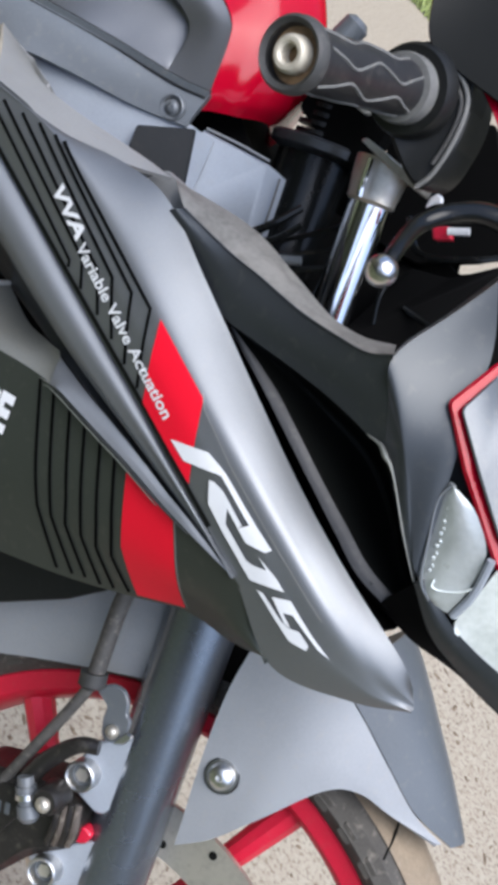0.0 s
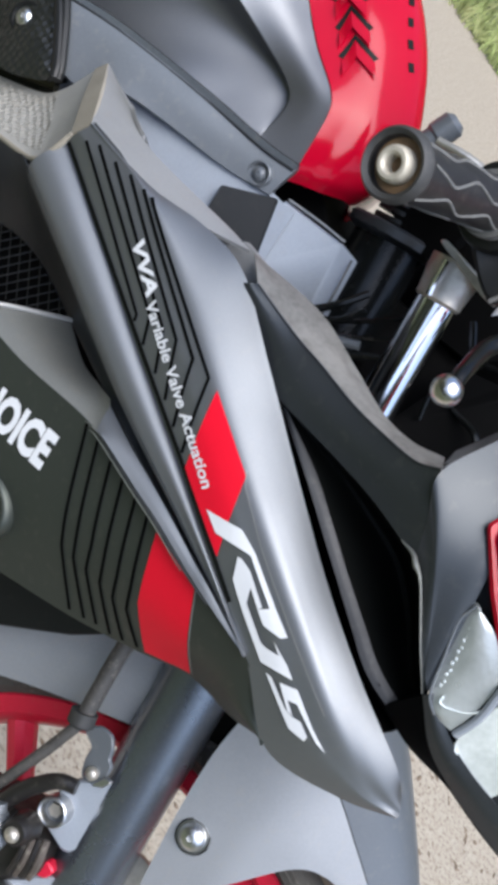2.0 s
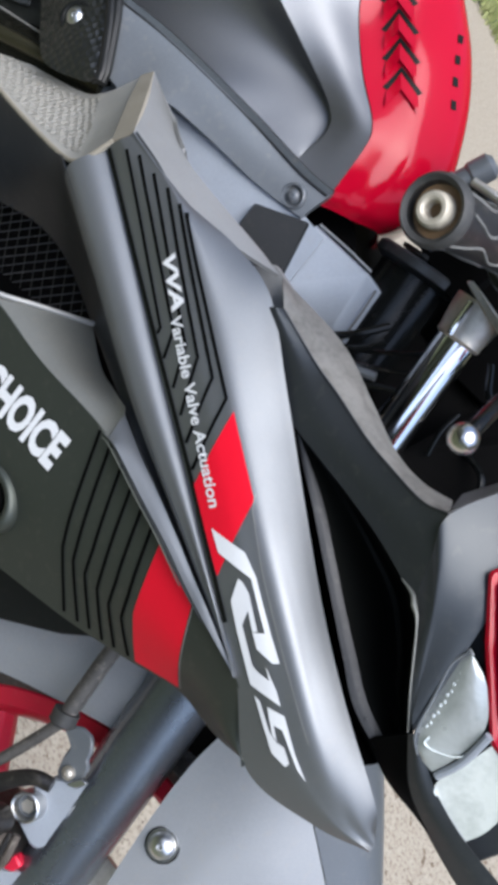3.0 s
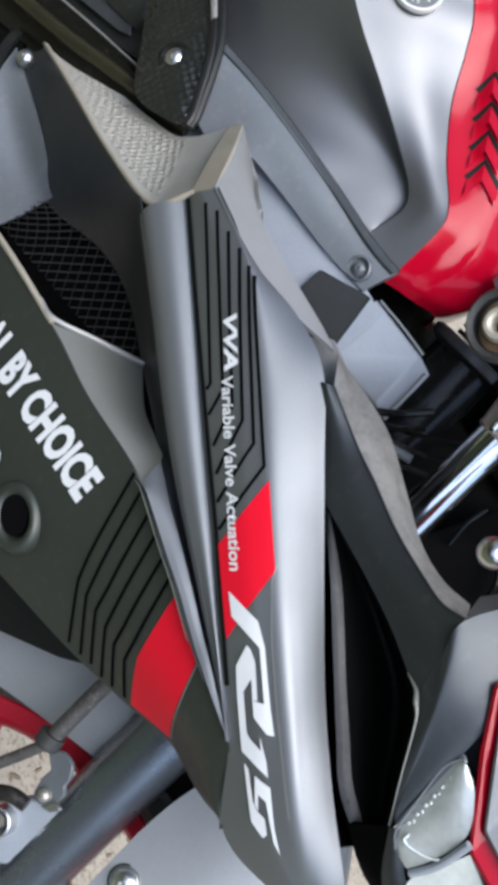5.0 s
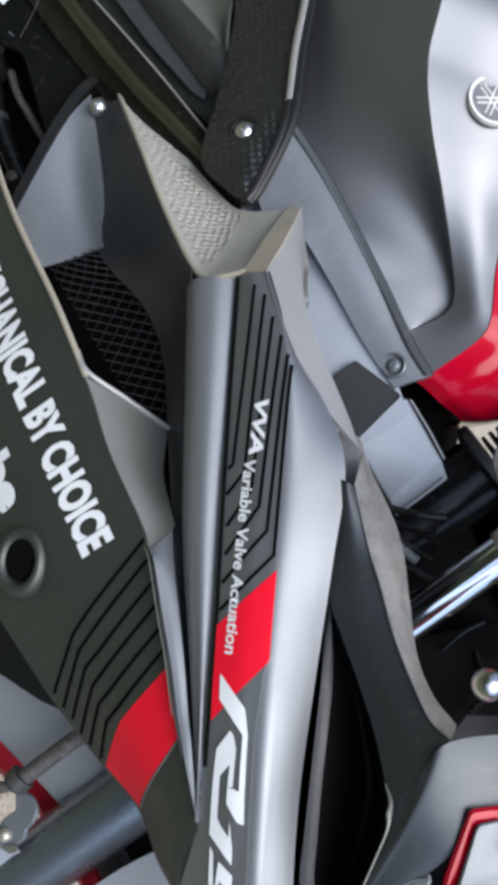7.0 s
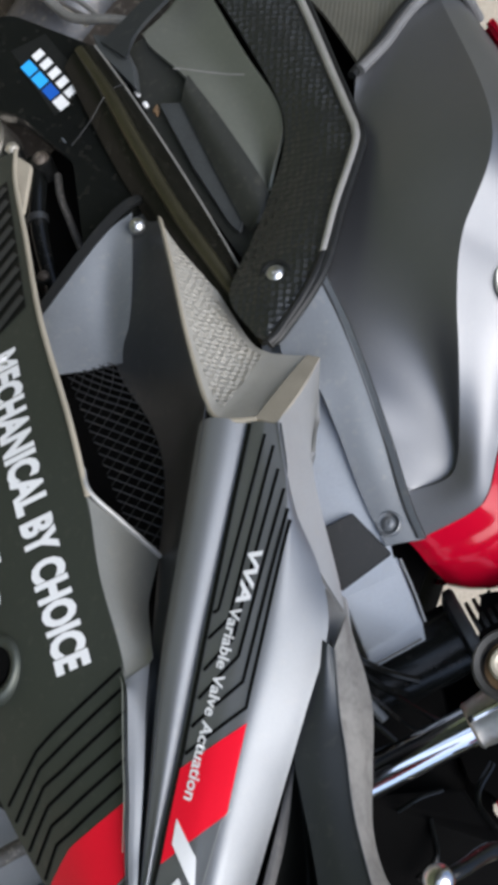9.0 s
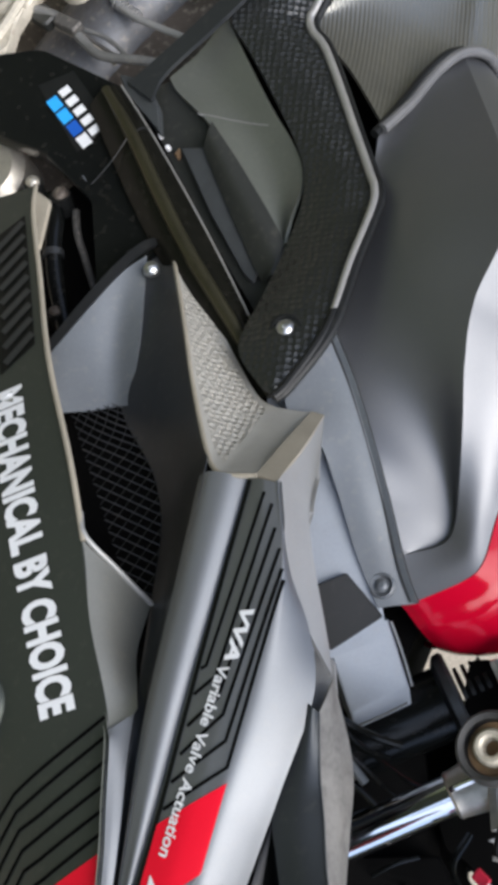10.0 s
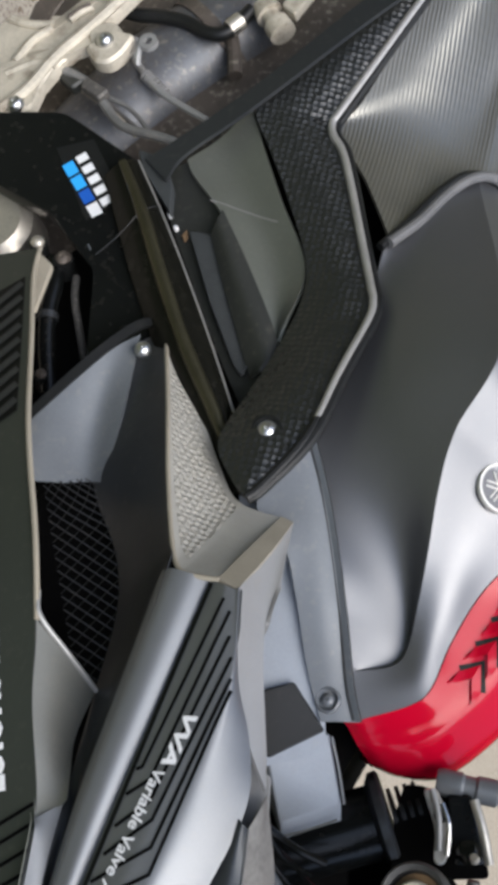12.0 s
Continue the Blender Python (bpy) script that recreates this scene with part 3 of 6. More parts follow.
WING_L = [(-0.313, -0.1375, 0.6565), (-0.238, -0.171, 0.685), (-0.168, -0.201, 0.710), (-0.111, -0.229, 0.734), (-0.092, -0.240, 0.746), (-0.088, -0.2435, 0.758), (-0.088, -0.2445, 0.776)]
WING_R = [(-0.313, -0.134, 0.659), (-0.270, -0.140, 0.686), (-0.220, -0.150, 0.718), (-0.177, -0.160, 0.746), (-0.165, -0.164, 0.760), (-0.161, -0.165, 0.775), (-0.159, -0.165, 0.795)]
wing = link("intake_wing", loft([WING_L, [tuple(np.array(a) * 0.5 + np.array(b) * 0.5 + (0, 0.004, 0)) for a, b in zip(WING_L, WING_R)], WING_R], 50, 10), WINGS, label="dusty textured plastic wing of the intake")
skin(wing)
LF = [np.array(a) * 0.88 + np.array(b) * 0.12 for a, b in zip(WING_L, WING_R)]
RF = [np.array(a) * 0.08 + np.array(b) * 0.92 for a, b in zip(WING_L, WING_R)]
field = spline(LF[0:5], 16).tolist()[3:] + spline(RF[0:5], 16).tolist()[:1:-1]
film("texture_field", [[(p[0], p[2]) for p in field]], wing, CELLS, "dimpled inset field", 0.0005)
link("wing_edge", pipe(WING_L, 0.0018, 50, 8), DUSTY, wing, "pale thin edge")
link("spear_cap", loft([[(-0.0885, -0.2445, 0.775), (-0.125, -0.206, 0.784), (-0.160, -0.1655, 0.792)], [(-0.0835, -0.2475, 0.7905), (-0.120, -0.208, 0.798), (-0.157, -0.166, 0.802)]], 16, 4), DUSTY, upper_fairing, "dusty top face of the spear")
link("top_return", loft([[(-0.084, -0.247, 0.791), (-0.029, -0.2455, 0.8032), (0.008, -0.238, 0.8165), (0.036, -0.225, 0.8325)], [(-0.157, -0.165, 0.802), (-0.108, -0.200, 0.808), (-0.059, -0.222, 0.810), (0.019, -0.222, 0.829)]], 30, 6, out=(0, -0.3, 1)), LIP, upper_fairing, "pale upper return edge")

link("return_clip", oval(turned([(0.002, 0.0030), (-0.0008, 0.0034), (-0.0014, 0.0044), (0.002, 0.0054)], (-0.0205, -0.2205, 0.8100), (0, 1, -0.4), 20, closed=True), -0.0205, 1.5), PANEL, upper_fairing)

# wire mesh of the intake
bm = bmesh.new()
mx = [(-0.159, -0.163, 0.600), (-0.049, -0.190, 0.645), (-0.003, -0.186, 0.693), (-0.085, -0.158, 0.685), (-0.168, -0.146, 0.634)]
o, e1, e2 = np.array(mx[0]), np.array((0.160, -0.030, 0.085)), np.array((-0.02, 0.022, 0.055))
quads = []
for k in range(-7, 26):
    for sgn in (1, -1):
        pts = []
        for s in np.linspace(0, 1, 13):
            u = k / 17 + sgn * (s - 0.5) * 0.40
            if -0.03 <= u <= 1.05:
                pts.append(o + e1 * u + e2 * s * (1.25 if u > 0.25 else 0.75 + 2 * max(u, 0)))
        for a, b in zip(pts, pts[1:]):
            d = b - a
            w = np.cross(d, (0, 1, 0.2))
            w = w / (np.linalg.norm(w) + 1e-9) * 0.0005
            quads.append((a - w, a + w, b + w, b - w))
for q in quads:
    bm.faces.new([bm.verts.new(p) for p in q])
link("intake_mesh", bm, GRIP, label="black diamond wire mesh", smooth=False)
# flat black sheet standing in for the dark behind the mesh
link("mesh_dark_fill", slab([(-0.200, -0.120, 0.560), (0.020, -0.150, 0.620), (0.020, -0.150, 0.720), (-0.200, -0.110, 0.660)], 0.004, 0.0), VOID)

# ---- front cowl ----
E1 = [(0.0613, -0.240, 0.8291), (0.1001, -0.239, 0.8326), (0.1245, -0.243, 0.8375), (0.1554, -0.247, 0.8426), (0.1808, -0.252, 0.8499), (0.2033, -0.259, 0.8585), (0.2155, -0.2655, 0.8695)]
E2 = [(0.0564, -0.2425, 0.8222), (0.090, -0.238, 0.8125), (0.1214, -0.2405, 0.8050), (0.149, -0.2405, 0.8100), (0.1783, -0.242, 0.8174), (0.2103, -0.246, 0.8243), (0.2500, -0.2525, 0.8290)]


cowl = skin(link("front_cowl", loft([E1, [tuple(np.array(a) * 0.5 + np.array(b) * 0.5 + (0, -0.0025, 0)) for a, b in zip(E1, E2)], E2], 84, 12, thick=0.0008), NOSE, label="dark grey front cowl wing", angle=80))
RIM = [(0.038, -0.2225, 0.8335), (0.090, -0.212, 0.848), (0.133, -0.214, 0.8495), (0.166, -0.222, 0.851), (0.190, -0.234, 0.859), (0.208, -0.240, 0.871)]
RIM2 = [tuple(np.array(a) * 0.5 + np.array(b) * 0.5 + (0, -0.003, 0.001)) for a, b in zip(RIM, E1[:2] + E1[3:])]
link("cowl_lining", loft([E1[:2] + E1[3:], RIM2, RIM], 60, 8, out=(0, -0.2, 1), thick=0.0005), LINING, cowl, "dusty inner edge of the cowl")
link("lining_edge", pipe(E1, 0.0008, 60, 6), CHARCOAL, cowl)
# the nose turns round a soft fold from the dark side to the lit face
N1 = [(0.2500, -0.2525, 0.8290), (0.263, -0.256, 0.826), (0.281, -0.2562, 0.815), (0.298, -0.2540, 0.804), (0.316, -0.2495, 0.793)]
FOLD = [(0.2160, -0.2655, 0.8697), (0.2372, -0.2640, 0.8577), (0.2580, -0.2615, 0.8430), (0.2780, -0.2580, 0.8270), (0.3060, -0.2530, 0.8010)]
N2 = [(0.216, -0.212, 0.935), (0.246, -0.234, 0.908), (0.268, -0.252, 0.874), (0.2845, -0.2545, 0.848), (0.3160, -0.2495, 0.7965)]
link("nose_side", loft([N1, [tuple(np.array(a) * 0.5 + np.array(b) * 0.5 + (0, -k, 0)) for a, b, k in zip(N1, FOLD, (0.0025, 0.0016, 0.0008, 0.0004, 0.0))], FOLD, [tuple(np.array(a) * 0.6 + np.array(b) * 0.4 + (0, -0.0008, 0)) for a, b in zip(N2, FOLD)], N2], 60, 28, thick=0.0008), NOSE, cowl, "grey side of the nose", angle=80)
CH1 = [(0.316, -0.250, 0.793), (0.342, -0.240, 0.779), (0.365, -0.232, 0.775), (0.403, -0.217, 0.774), (0.44, -0.200, 0.776)]
CH2 = [(0.318, -0.250, 0.801), (0.345, -0.2440, 0.7930), (0.377, -0.2355, 0.7925), (0.410, -0.221, 0.797), (0.44, -0.208, 0.803)]
link("nose_chin", loft([CH1, [tuple(np.array(a) * 0.5 + np.array(b) * 0.5 + (0, -0.0025, 0)) for a, b in zip(CH1, CH2)], CH2], 40, 10, thick=0.0008), NOSE, cowl, "grey chin under the lamp", angle=80)
link("nose_lining", loft([[(0.204, -0.203, 0.873), (0.207, -0.195, 0.900), (0.208, -0.180, 0.936)], [(0.2142, -0.2635, 0.8695), (0.2148, -0.238, 0.900), (0.2155, -0.211, 0.936)]], 20, 5, out=(-1, 0, 0)), INSIDE, cowl)
# underside is coloured near-black, with almost no shine
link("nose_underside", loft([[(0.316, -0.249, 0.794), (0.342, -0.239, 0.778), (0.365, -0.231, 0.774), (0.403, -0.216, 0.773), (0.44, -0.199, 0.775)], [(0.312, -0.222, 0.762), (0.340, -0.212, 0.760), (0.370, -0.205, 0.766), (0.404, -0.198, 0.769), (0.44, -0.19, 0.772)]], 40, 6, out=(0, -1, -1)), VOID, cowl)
link("cowl_gusset", slab([(0.018, -0.2150, 0.814), (0.026, -0.2150, 0.832), (0.066, -0.2150, 0.838), (0.066, -0.2150, 0.818)], 0.003, 0.003), LIP, cowl, "pale edge behind the cowl tip")
# black hollow between the spear and the cowl
HL = [(0.1300, -0.2290, 0.8010), (0.1709, -0.226, 0.7921), (0.2022, -0.226, 0.7846), (0.2332, -0.226, 0.7772), (0.2638, -0.226, 0.7699), (0.2943, -0.226, 0.7637), (0.3365, -0.220, 0.7660)]
HR = [(0.1330, -0.2290, 0.8030), (0.1722, -0.223, 0.7980), (0.2037, -0.223, 0.7911), (0.2347, -0.223, 0.7836), (0.2655, -0.223, 0.7771), (0.2961, -0.223, 0.7715), (0.3416, -0.217, 0.7720)]
H3 = [(0.1370, -0.2365, 0.8075), (0.1783, -0.238, 0.8165), (0.2103, -0.242, 0.8235), (0.2500, -0.2485, 0.8285), (0.2830, -0.249, 0.8150), (0.3080, -0.246, 0.7970), (0.3420, -0.232, 0.7780)]
H2 = [tuple(np.array(a) * 0.5 + np.array(b) * 0.5 + (0, min(0.05, 1.2 * abs(a[2] - b[2])), 0)) for a, b in zip(HR, H3)]
GAP = [(x - 0.006, y + 0.028, z - 0.012) for x, y, z in HL]
GAPL = [(0.050, -0.236, 0.8215), (0.125, -0.234, 0.7990), (0.174, -0.234, 0.7860), (0.235, -0.232, 0.7690), (0.272, -0.232, 0.7590), (0.300, -0.228, 0.7530), (0.325, -0.219, 0.7530)]
link("hollow_ridge", loft([HL, [tuple(np.array(a) * 0.5 + np.array(b) * 0.5 + (0, -0.0004, 0)) for a, b in zip(HL, HR)], HR], 50, 8), GRIP, cowl, "dark rib behind the spear")
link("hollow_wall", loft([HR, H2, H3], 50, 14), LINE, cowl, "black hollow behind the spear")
# black sheet put in for the shade between spear and rib
link("hollow_gap_shade", loft([GAPL, GAP, HL], 50, 10), VOID, cowl)
bolt((0.3000, -0.2238, 0.7660), (0, -1, 0), 0.0015, cowl, BLACK, "rib_rivet")
# highlight put into a pale strip, widest at the bright corner
link("hollow_edge", pipe([(0.236, -0.2505, 0.8275), (0.2460, -0.2535, 0.8300), (0.2525, -0.2555, 0.8285), (0.263, -0.2572, 0.8255), (0.292, -0.2556, 0.8075), (0.315, -0.2505, 0.7935)], [0.0004, 0.0014, 0.0020, 0.0008, 0.0005, 0.0003], 40, 8), LIPPAINT, cowl, "pale strip coloured as the highlight on the hollow's edge")
# red-edged nose panel
NP = [(0.253, -0.260, 0.875), (0.253, -0.244, 0.907), (0.262, -0.225, 0.945), (0.40, -0.225, 0.945), (0.40, -0.250, 0.850), (0.338, -0.253, 0.834), (0.286, -0.261, 0.857)]
nose_panel = link("nose_panel", slab(NP, 0.006, 0.003, (0, -1, 0.3), 0.002), RED, cowl, "red edge of the nose panel")
nose_inlay = skin(link("nose_inlay", slab([(0.261, -0.2625, 0.878), (0.259, -0.247, 0.904), (0.267, -0.228, 0.940), (0.392, -0.228, 0.940), (0.392, -0.252, 0.860), (0.328, -0.257, 0.846), (0.294, -0.263, 0.862)], 0.003, 0.003, (0, -1, 0.3)), PANEL, cowl, "grey inlay with red hatching"))
film("hatching", [stroke([(0.328 + 0.014 * k, 0.858), (0.318 + 0.016 * k, 0.900)], 0.004) for k in range(5)], nose_inlay, REDFILM, "red hatching")
# headlamp
lamp = link("headlamp", loft([[(0.286, -0.252, 0.846), (0.290, -0.251, 0.833), (0.304, -0.250, 0.815), (0.318, -0.250, 0.796), (0.327, -0.2465, 0.792)], [(0.290, -0.256, 0.846), (0.299, -0.257, 0.840), (0.315, -0.256, 0.826), (0.328, -0.252, 0.800), (0.333, -0.248, 0.794)], [(0.294, -0.255, 0.847), (0.309, -0.256, 0.846), (0.329, -0.255, 0.835), (0.338, -0.250, 0.812), (0.340, -0.247, 0.796)]], 40, 12), LAMP, label="clear ribbed headlamp corner")
link("lamp_backing", slab([(0.258, -0.236, 0.876), (0.306, -0.232, 0.800), (0.340, -0.228, 0.784), (0.400, -0.215, 0.786), (0.400, -0.222, 0.860), (0.300, -0.236, 0.886)], 0.01, 0.002), NOSE, lamp)
link("lower_lens", loft([[(0.339, -0.251, 0.834), (0.343, -0.247, 0.815), (0.346, -0.244, 0.797), (0.351, -0.243, 0.791)], [(0.372, -0.243, 0.836), (0.378, -0.239, 0.820), (0.383, -0.235, 0.805), (0.384, -0.231, 0.791)]], 24, 8), CLEAR, lamp, "bright lower lens")
link("lamp_divider", pipe([(0.333, -0.257, 0.836), (0.341, -0.251, 0.815), (0.343, -0.246, 0.797)], 0.0026, 16, 8), BOX, lamp)
link("lamp_rim", pipe([(0.288, -0.2555, 0.846), (0.290, -0.2545, 0.834), (0.303, -0.2535, 0.816), (0.317, -0.2525, 0.798), (0.328, -0.2490, 0.793)], 0.0009, 30, 8), PANEL, lamp, "thin rim of the lens")
link("lamp_crease", pipe([(0.3215, -0.2535, 0.8040), (0.3235, -0.2535, 0.8005), (0.3290, -0.2530, 0.8030), (0.3370, -0.2525, 0.8130), (0.3390, -0.2520, 0.8250)], 0.0007, 20, 8), CLEAR, lamp)
for k in range(13):
    f = k / 12
    link("lamp_bead", turned([(-0.0003, 0.0), (-0.00025, 0.0007), (0.0, 0.0012), (0.0012, 0.0015)], (0.2930 + 0.0225 * f + 0.0012 * (k % 2), -0.2555 + 0.0035 * f, 0.842 - 0.037 * f), (0.1, 1, 0), 10), LAMP, lamp)

# ---- tank ----
C = [(-0.065, -0.121, 0.860), (-0.075, -0.116, 0.887), (-0.090, -0.117, 0.896), (-0.122, -0.124, 0.8985), (-0.1625, -0.140, 0.900), (-0.205, -0.154, 0.9005), (-0.249, -0.163, 0.906), (-0.337, -0.164, 0.929), (-0.527, -0.066, 0.880)]
OUT = [(-0.032, -0.120, 0.872), (-0.049, -0.117, 0.904), (-0.064, -0.115, 0.917), (-0.102, -0.110, 0.926), (-0.142, -0.106, 0.941), (-0.175, -0.108, 0.962), (-0.206, -0.110, 0.977), (-0.300, -0.105, 1.000), (-0.545, -0.010, 0.904)]
LOW = [(-0.064, -0.122, 0.8605), (-0.085, -0.126, 0.854), (-0.105, -0.129, 0.848), (-0.140, -0.134, 0.838), (-0.180, -0.134, 0.818), (-0.229, -0.130, 0.796), (-0.285, -0.126, 0.803), (-0.345, -0.124, 0.814), (-0.414, -0.122, 0.819)]
DEEP = [(-0.066, -0.1205, 0.8612), (-0.079, -0.1095, 0.884), (-0.095, -0.1085, 0.8895), (-0.128, -0.1130, 0.8845), (-0.168, -0.124, 0.875), (-0.213, -0.139, 0.862), (-0.264, -0.148, 0.858), (-0.338, -0.150, 0.868), (-0.485, -0.094, 0.850)]
tank = link("tank", loft([LOW, DEEP, C], 80, 26), TANK, label="matt grey fuel tank with a knee hollow")
link("tank_shoulder", loft([C, [tuple(np.array(p) * 0.5 + np.array(q) * 0.5 + (0, -0.004 * min(k / 4, 1), 0.003 * min(k / 4, 1))) for k, (p, q) in enumerate(zip(C, OUT))], OUT], 80, 16, thick=0.004), TANK, tank, "matt grey tank shoulder")
link("tank_corner", slab([(-0.066, -0.1215, 0.8605), (-0.033, -0.116, 0.872), (-0.036, -0.110, 0.885), (-0.072, -0.110, 0.880)], 0.01, 0.001), TANK, tank)
R1 = [(-0.520, -0.019, 0.919), (-0.300, -0.104, 1.001), (-0.206, -0.109, 0.978), (-0.175, -0.1075, 0.963), (-0.142, -0.1055, 0.942), (-0.102, -0.110, 0.927), (-0.064, -0.115, 0.918), (-0.049, -0.117, 0.9045), (-0.033, -0.1195, 0.871), (-0.031, -0.1165, 0.857)]
R3 = [(-0.520, -0.010, 0.920), (-0.310, -0.040, 1.035), (-0.205, -0.050, 1.033), (-0.174, -0.050, 1.025), (-0.140, -0.050, 1.014), (-0.094, -0.050, 0.998), (-0.051, -0.050, 0.973), (-0.011, -0.054, 0.937), (-0.003, -0.060, 0.904), (-0.006, -0.064, 0.882)]
R4 = [(x - 0.010, -0.005, z - 0.018) for x, y, z in R3]
R2 = [tuple(np.array(p) * 0.5 + np.array(q) * 0.5 + (0.004 * min(k / 5, 1), -0.012 * (1 if k < 6 else 0.55), 0.006 * (1 if k < 6 else 0.5))) for k, (p, q) in enumerate(zip(R1, R3))]
R1B = [tuple(np.array(p) * 0.78 + np.array(q) * 0.22 + (0, -0.004, 0.001)) for p, q in zip(R1, R3)]
tank_red = skin(link("tank_cover", loft([R1, R1B, R2, R3, R4], 70, 30, thick=0.004), RED, tank, label="gloss red front cover of the tank with slots"))
for k in range(4):
    x, z = -0.085 - 0.0205 * k, 0.935 + 0.0085 * k
    # shade inside each slot is put on as flat black film
    film("vent_slot", [stroke([(x, z), (x - 0.0085, z + 0.016), (x + 0.013, z + 0.0195)], 0.0040)], tank_red, LINE, "chevron vent slot, its shade drawn as black film")
    low, apex, high = np.array((x + 0.002, z)), np.array((x - 0.006, z + 0.0145)), np.array((x + 0.014, z + 0.0178))
    step = np.array((0.0115, -0.0048))
    ramp = film("slot_ramp", [[tuple(low), tuple(apex), tuple(apex + step), tuple(low + step)], [tuple(apex), tuple(high), tuple(high + step), tuple(apex + step)]], tank_red, RED, "raised red ramp behind the slot", 0.0004, 0.004)
    for v in ramp.data.vertices:
        q = np.array((v.co.x, v.co.z))
        edge = apex + (low - apex) * max(0.0, min(1.0, np.dot(q - apex, low - apex) / np.dot(low - apex, low - apex)))
        edge2 = apex + (high - apex) * max(0.0, min(1.0, np.dot(q - apex, high - apex) / np.dot(high - apex, high - apex)))
        v.co.y -= 0.35 * min(np.linalg.norm(q - edge), np.linalg.norm(q - edge2), 0.008)
for k in range(4):
    x, z = -0.106 + 0.0145 * k, 1.0035 - 0.0085 * k
    film("side_slot", [stroke([(x - 0.0025, z - 0.0045), (x + 0.0035, z - 0.0078)], 0.0030)], tank_red, LINE, "short black slot", 0.001)
BA, BX = Vector((-0.2165, -0.1395, 0.944)), Vector((0.0, 0.86, -0.51))
badge = link("tank_badge", turned([(-0.0012, 0.0), (-0.0012, 0.0180), (0.0, 0.0190), (0.004, 0.0190)], BA, BX, 36), BADGE, tank, "round grey badge with a pale ring")
link("badge_ring", turned([(-0.0012, 0.0163), (-0.0024, 0.0170), (-0.0024, 0.0190), (0.001, 0.0196), (0.001, 0.0163)], BA, BX, 36, closed=True), MARK, tank)
bs, bw = BX.cross(Vector((1, 0, 0))).normalized(), Vector((1, 0, 0))
for k in range(3):
    d = bs * math.cos(k * math.pi / 3) + bw * math.sin(k * math.pi / 3)
    e = d.cross(BX).normalized() * 0.0019
    for sg in (-1, 1):
        link("badge_bar", pipe([BA - BX * 0.0014 - d * 0.0128 + e * sg, BA - BX * 0.0014 + e * sg, BA - BX * 0.0014 + d * 0.0128 + e * sg], 0.0008, 6, 6), MARK, tank)

# frame cover below the tank
link("inner_cover", loft([[(-0.24, -0.140, 0.74), (-0.160, -0.140, 0.755), (-0.100, -0.140, 0.775), (-0.045, -0.135, 0.785), (0.020, -0.125, 0.800)], [(-0.24, -0.138, 0.80), (-0.165, -0.140, 0.810), (-0.110, -0.135, 0.828), (-0.050, -0.127, 0.842), (-0.005, -0.119, 0.852)]], 40, 10), BOX, label="blue-grey inner cover below the tank")
frame_cover = skin(link("frame_cover", loft([[(-0.215, -0.165, 0.768), (-0.163, -0.160, 0.772), (-0.142, -0.154, 0.796), (-0.109, -0.145, 0.8105), (-0.060, -0.134, 0.828), (-0.024, -0.127, 0.845)], [(-0.222, -0.162, 0.785), (-0.190, -0.156, 0.800), (-0.160, -0.150, 0.815), (-0.110, -0.141, 0.831), (-0.060, -0.131, 0.845), (-0.027, -0.125, 0.858)], [(-0.228, -0.156, 0.801), (-0.205, -0.151, 0.812), (-0.170, -0.144, 0.826), (-0.115, -0.134, 0.8445), (-0.060, -0.125, 0.861), (-0.030, -0.121, 0.872)]], 50, 10, thick=0.006), PANEL, label="blue-grey frame cover with a moulded edge"))
link("cover_line", pipe([(-0.227, -0.157, 0.803), (-0.180, -0.147, 0.8235), (-0.110, -0.134, 0.847), (-0.055, -0.126, 0.863), (-0.030, -0.122, 0.873)], 0.0009, 30, 8), BLACK, frame_cover)
link("cover_line", pipe([(-0.225, -0.1578, 0.7985), (-0.180, -0.1482, 0.8180), (-0.110, -0.1356, 0.8415), (-0.055, -0.1278, 0.8575), (-0.030, -0.1236, 0.8675)], 0.0007, 30, 8), BLACK, frame_cover)
link("cover_bevel", loft([[(-0.225, -0.1572, 0.799), (-0.180, -0.1475, 0.8185), (-0.110, -0.1350, 0.842), (-0.055, -0.1272, 0.858), (-0.030, -0.1230, 0.868)], [(-0.227, -0.1580, 0.803), (-0.180, -0.1485, 0.8235), (-0.110, -0.1360, 0.847), (-0.055, -0.1280, 0.863), (-0.030, -0.1238, 0.873)]], 30, 2, out=(0, -1, 0), thick=0.0006), HOOD, frame_cover, "bevelled edge")
link("bolt_ring", turned([(0.001, 0.0062), (-0.0012, 0.0074), (-0.0016, 0.0084), (-0.0008, 0.0094), (0.003, 0.0098), (0.003, 0.0062)], (-0.040, -0.1295, 0.847), (0, 1, 0.1), 28, closed=True), PANEL, frame_cover)
bolt((-0.040, -0.129, 0.847), (0, -1, 0), 0.005, frame_cover, PANEL)
link("cover_dark_slab", slab([(-0.047, -0.1370, 0.8215), (-0.019, -0.1245, 0.8485), (0.0085, -0.1255, 0.8125), (-0.010, -0.134, 0.795), (-0.036, -0.139, 0.800)], 0.02, 0.002), BLACK, frame_cover, "near-black slab below the frame cover")
box = link("relay_box", slab([(-0.0195, -0.1160, 0.8510), (0.0270, -0.0985, 0.8675), (0.0510, -0.0955, 0.8265), (0.0060, -0.1180, 0.8095)], 0.05, 0.002, (-0.5, -1, 0.0), 0.002), BOX, label="blue-grey plastic box beside the frame")
link("box_edge", pipe([(-0.0165, -0.116, 0.8535), (0.006, -0.107, 0.8625), (0.0270, -0.0995, 0.8695)], 0.0011, 12, 8), PANEL, box, "edge of the box lid")
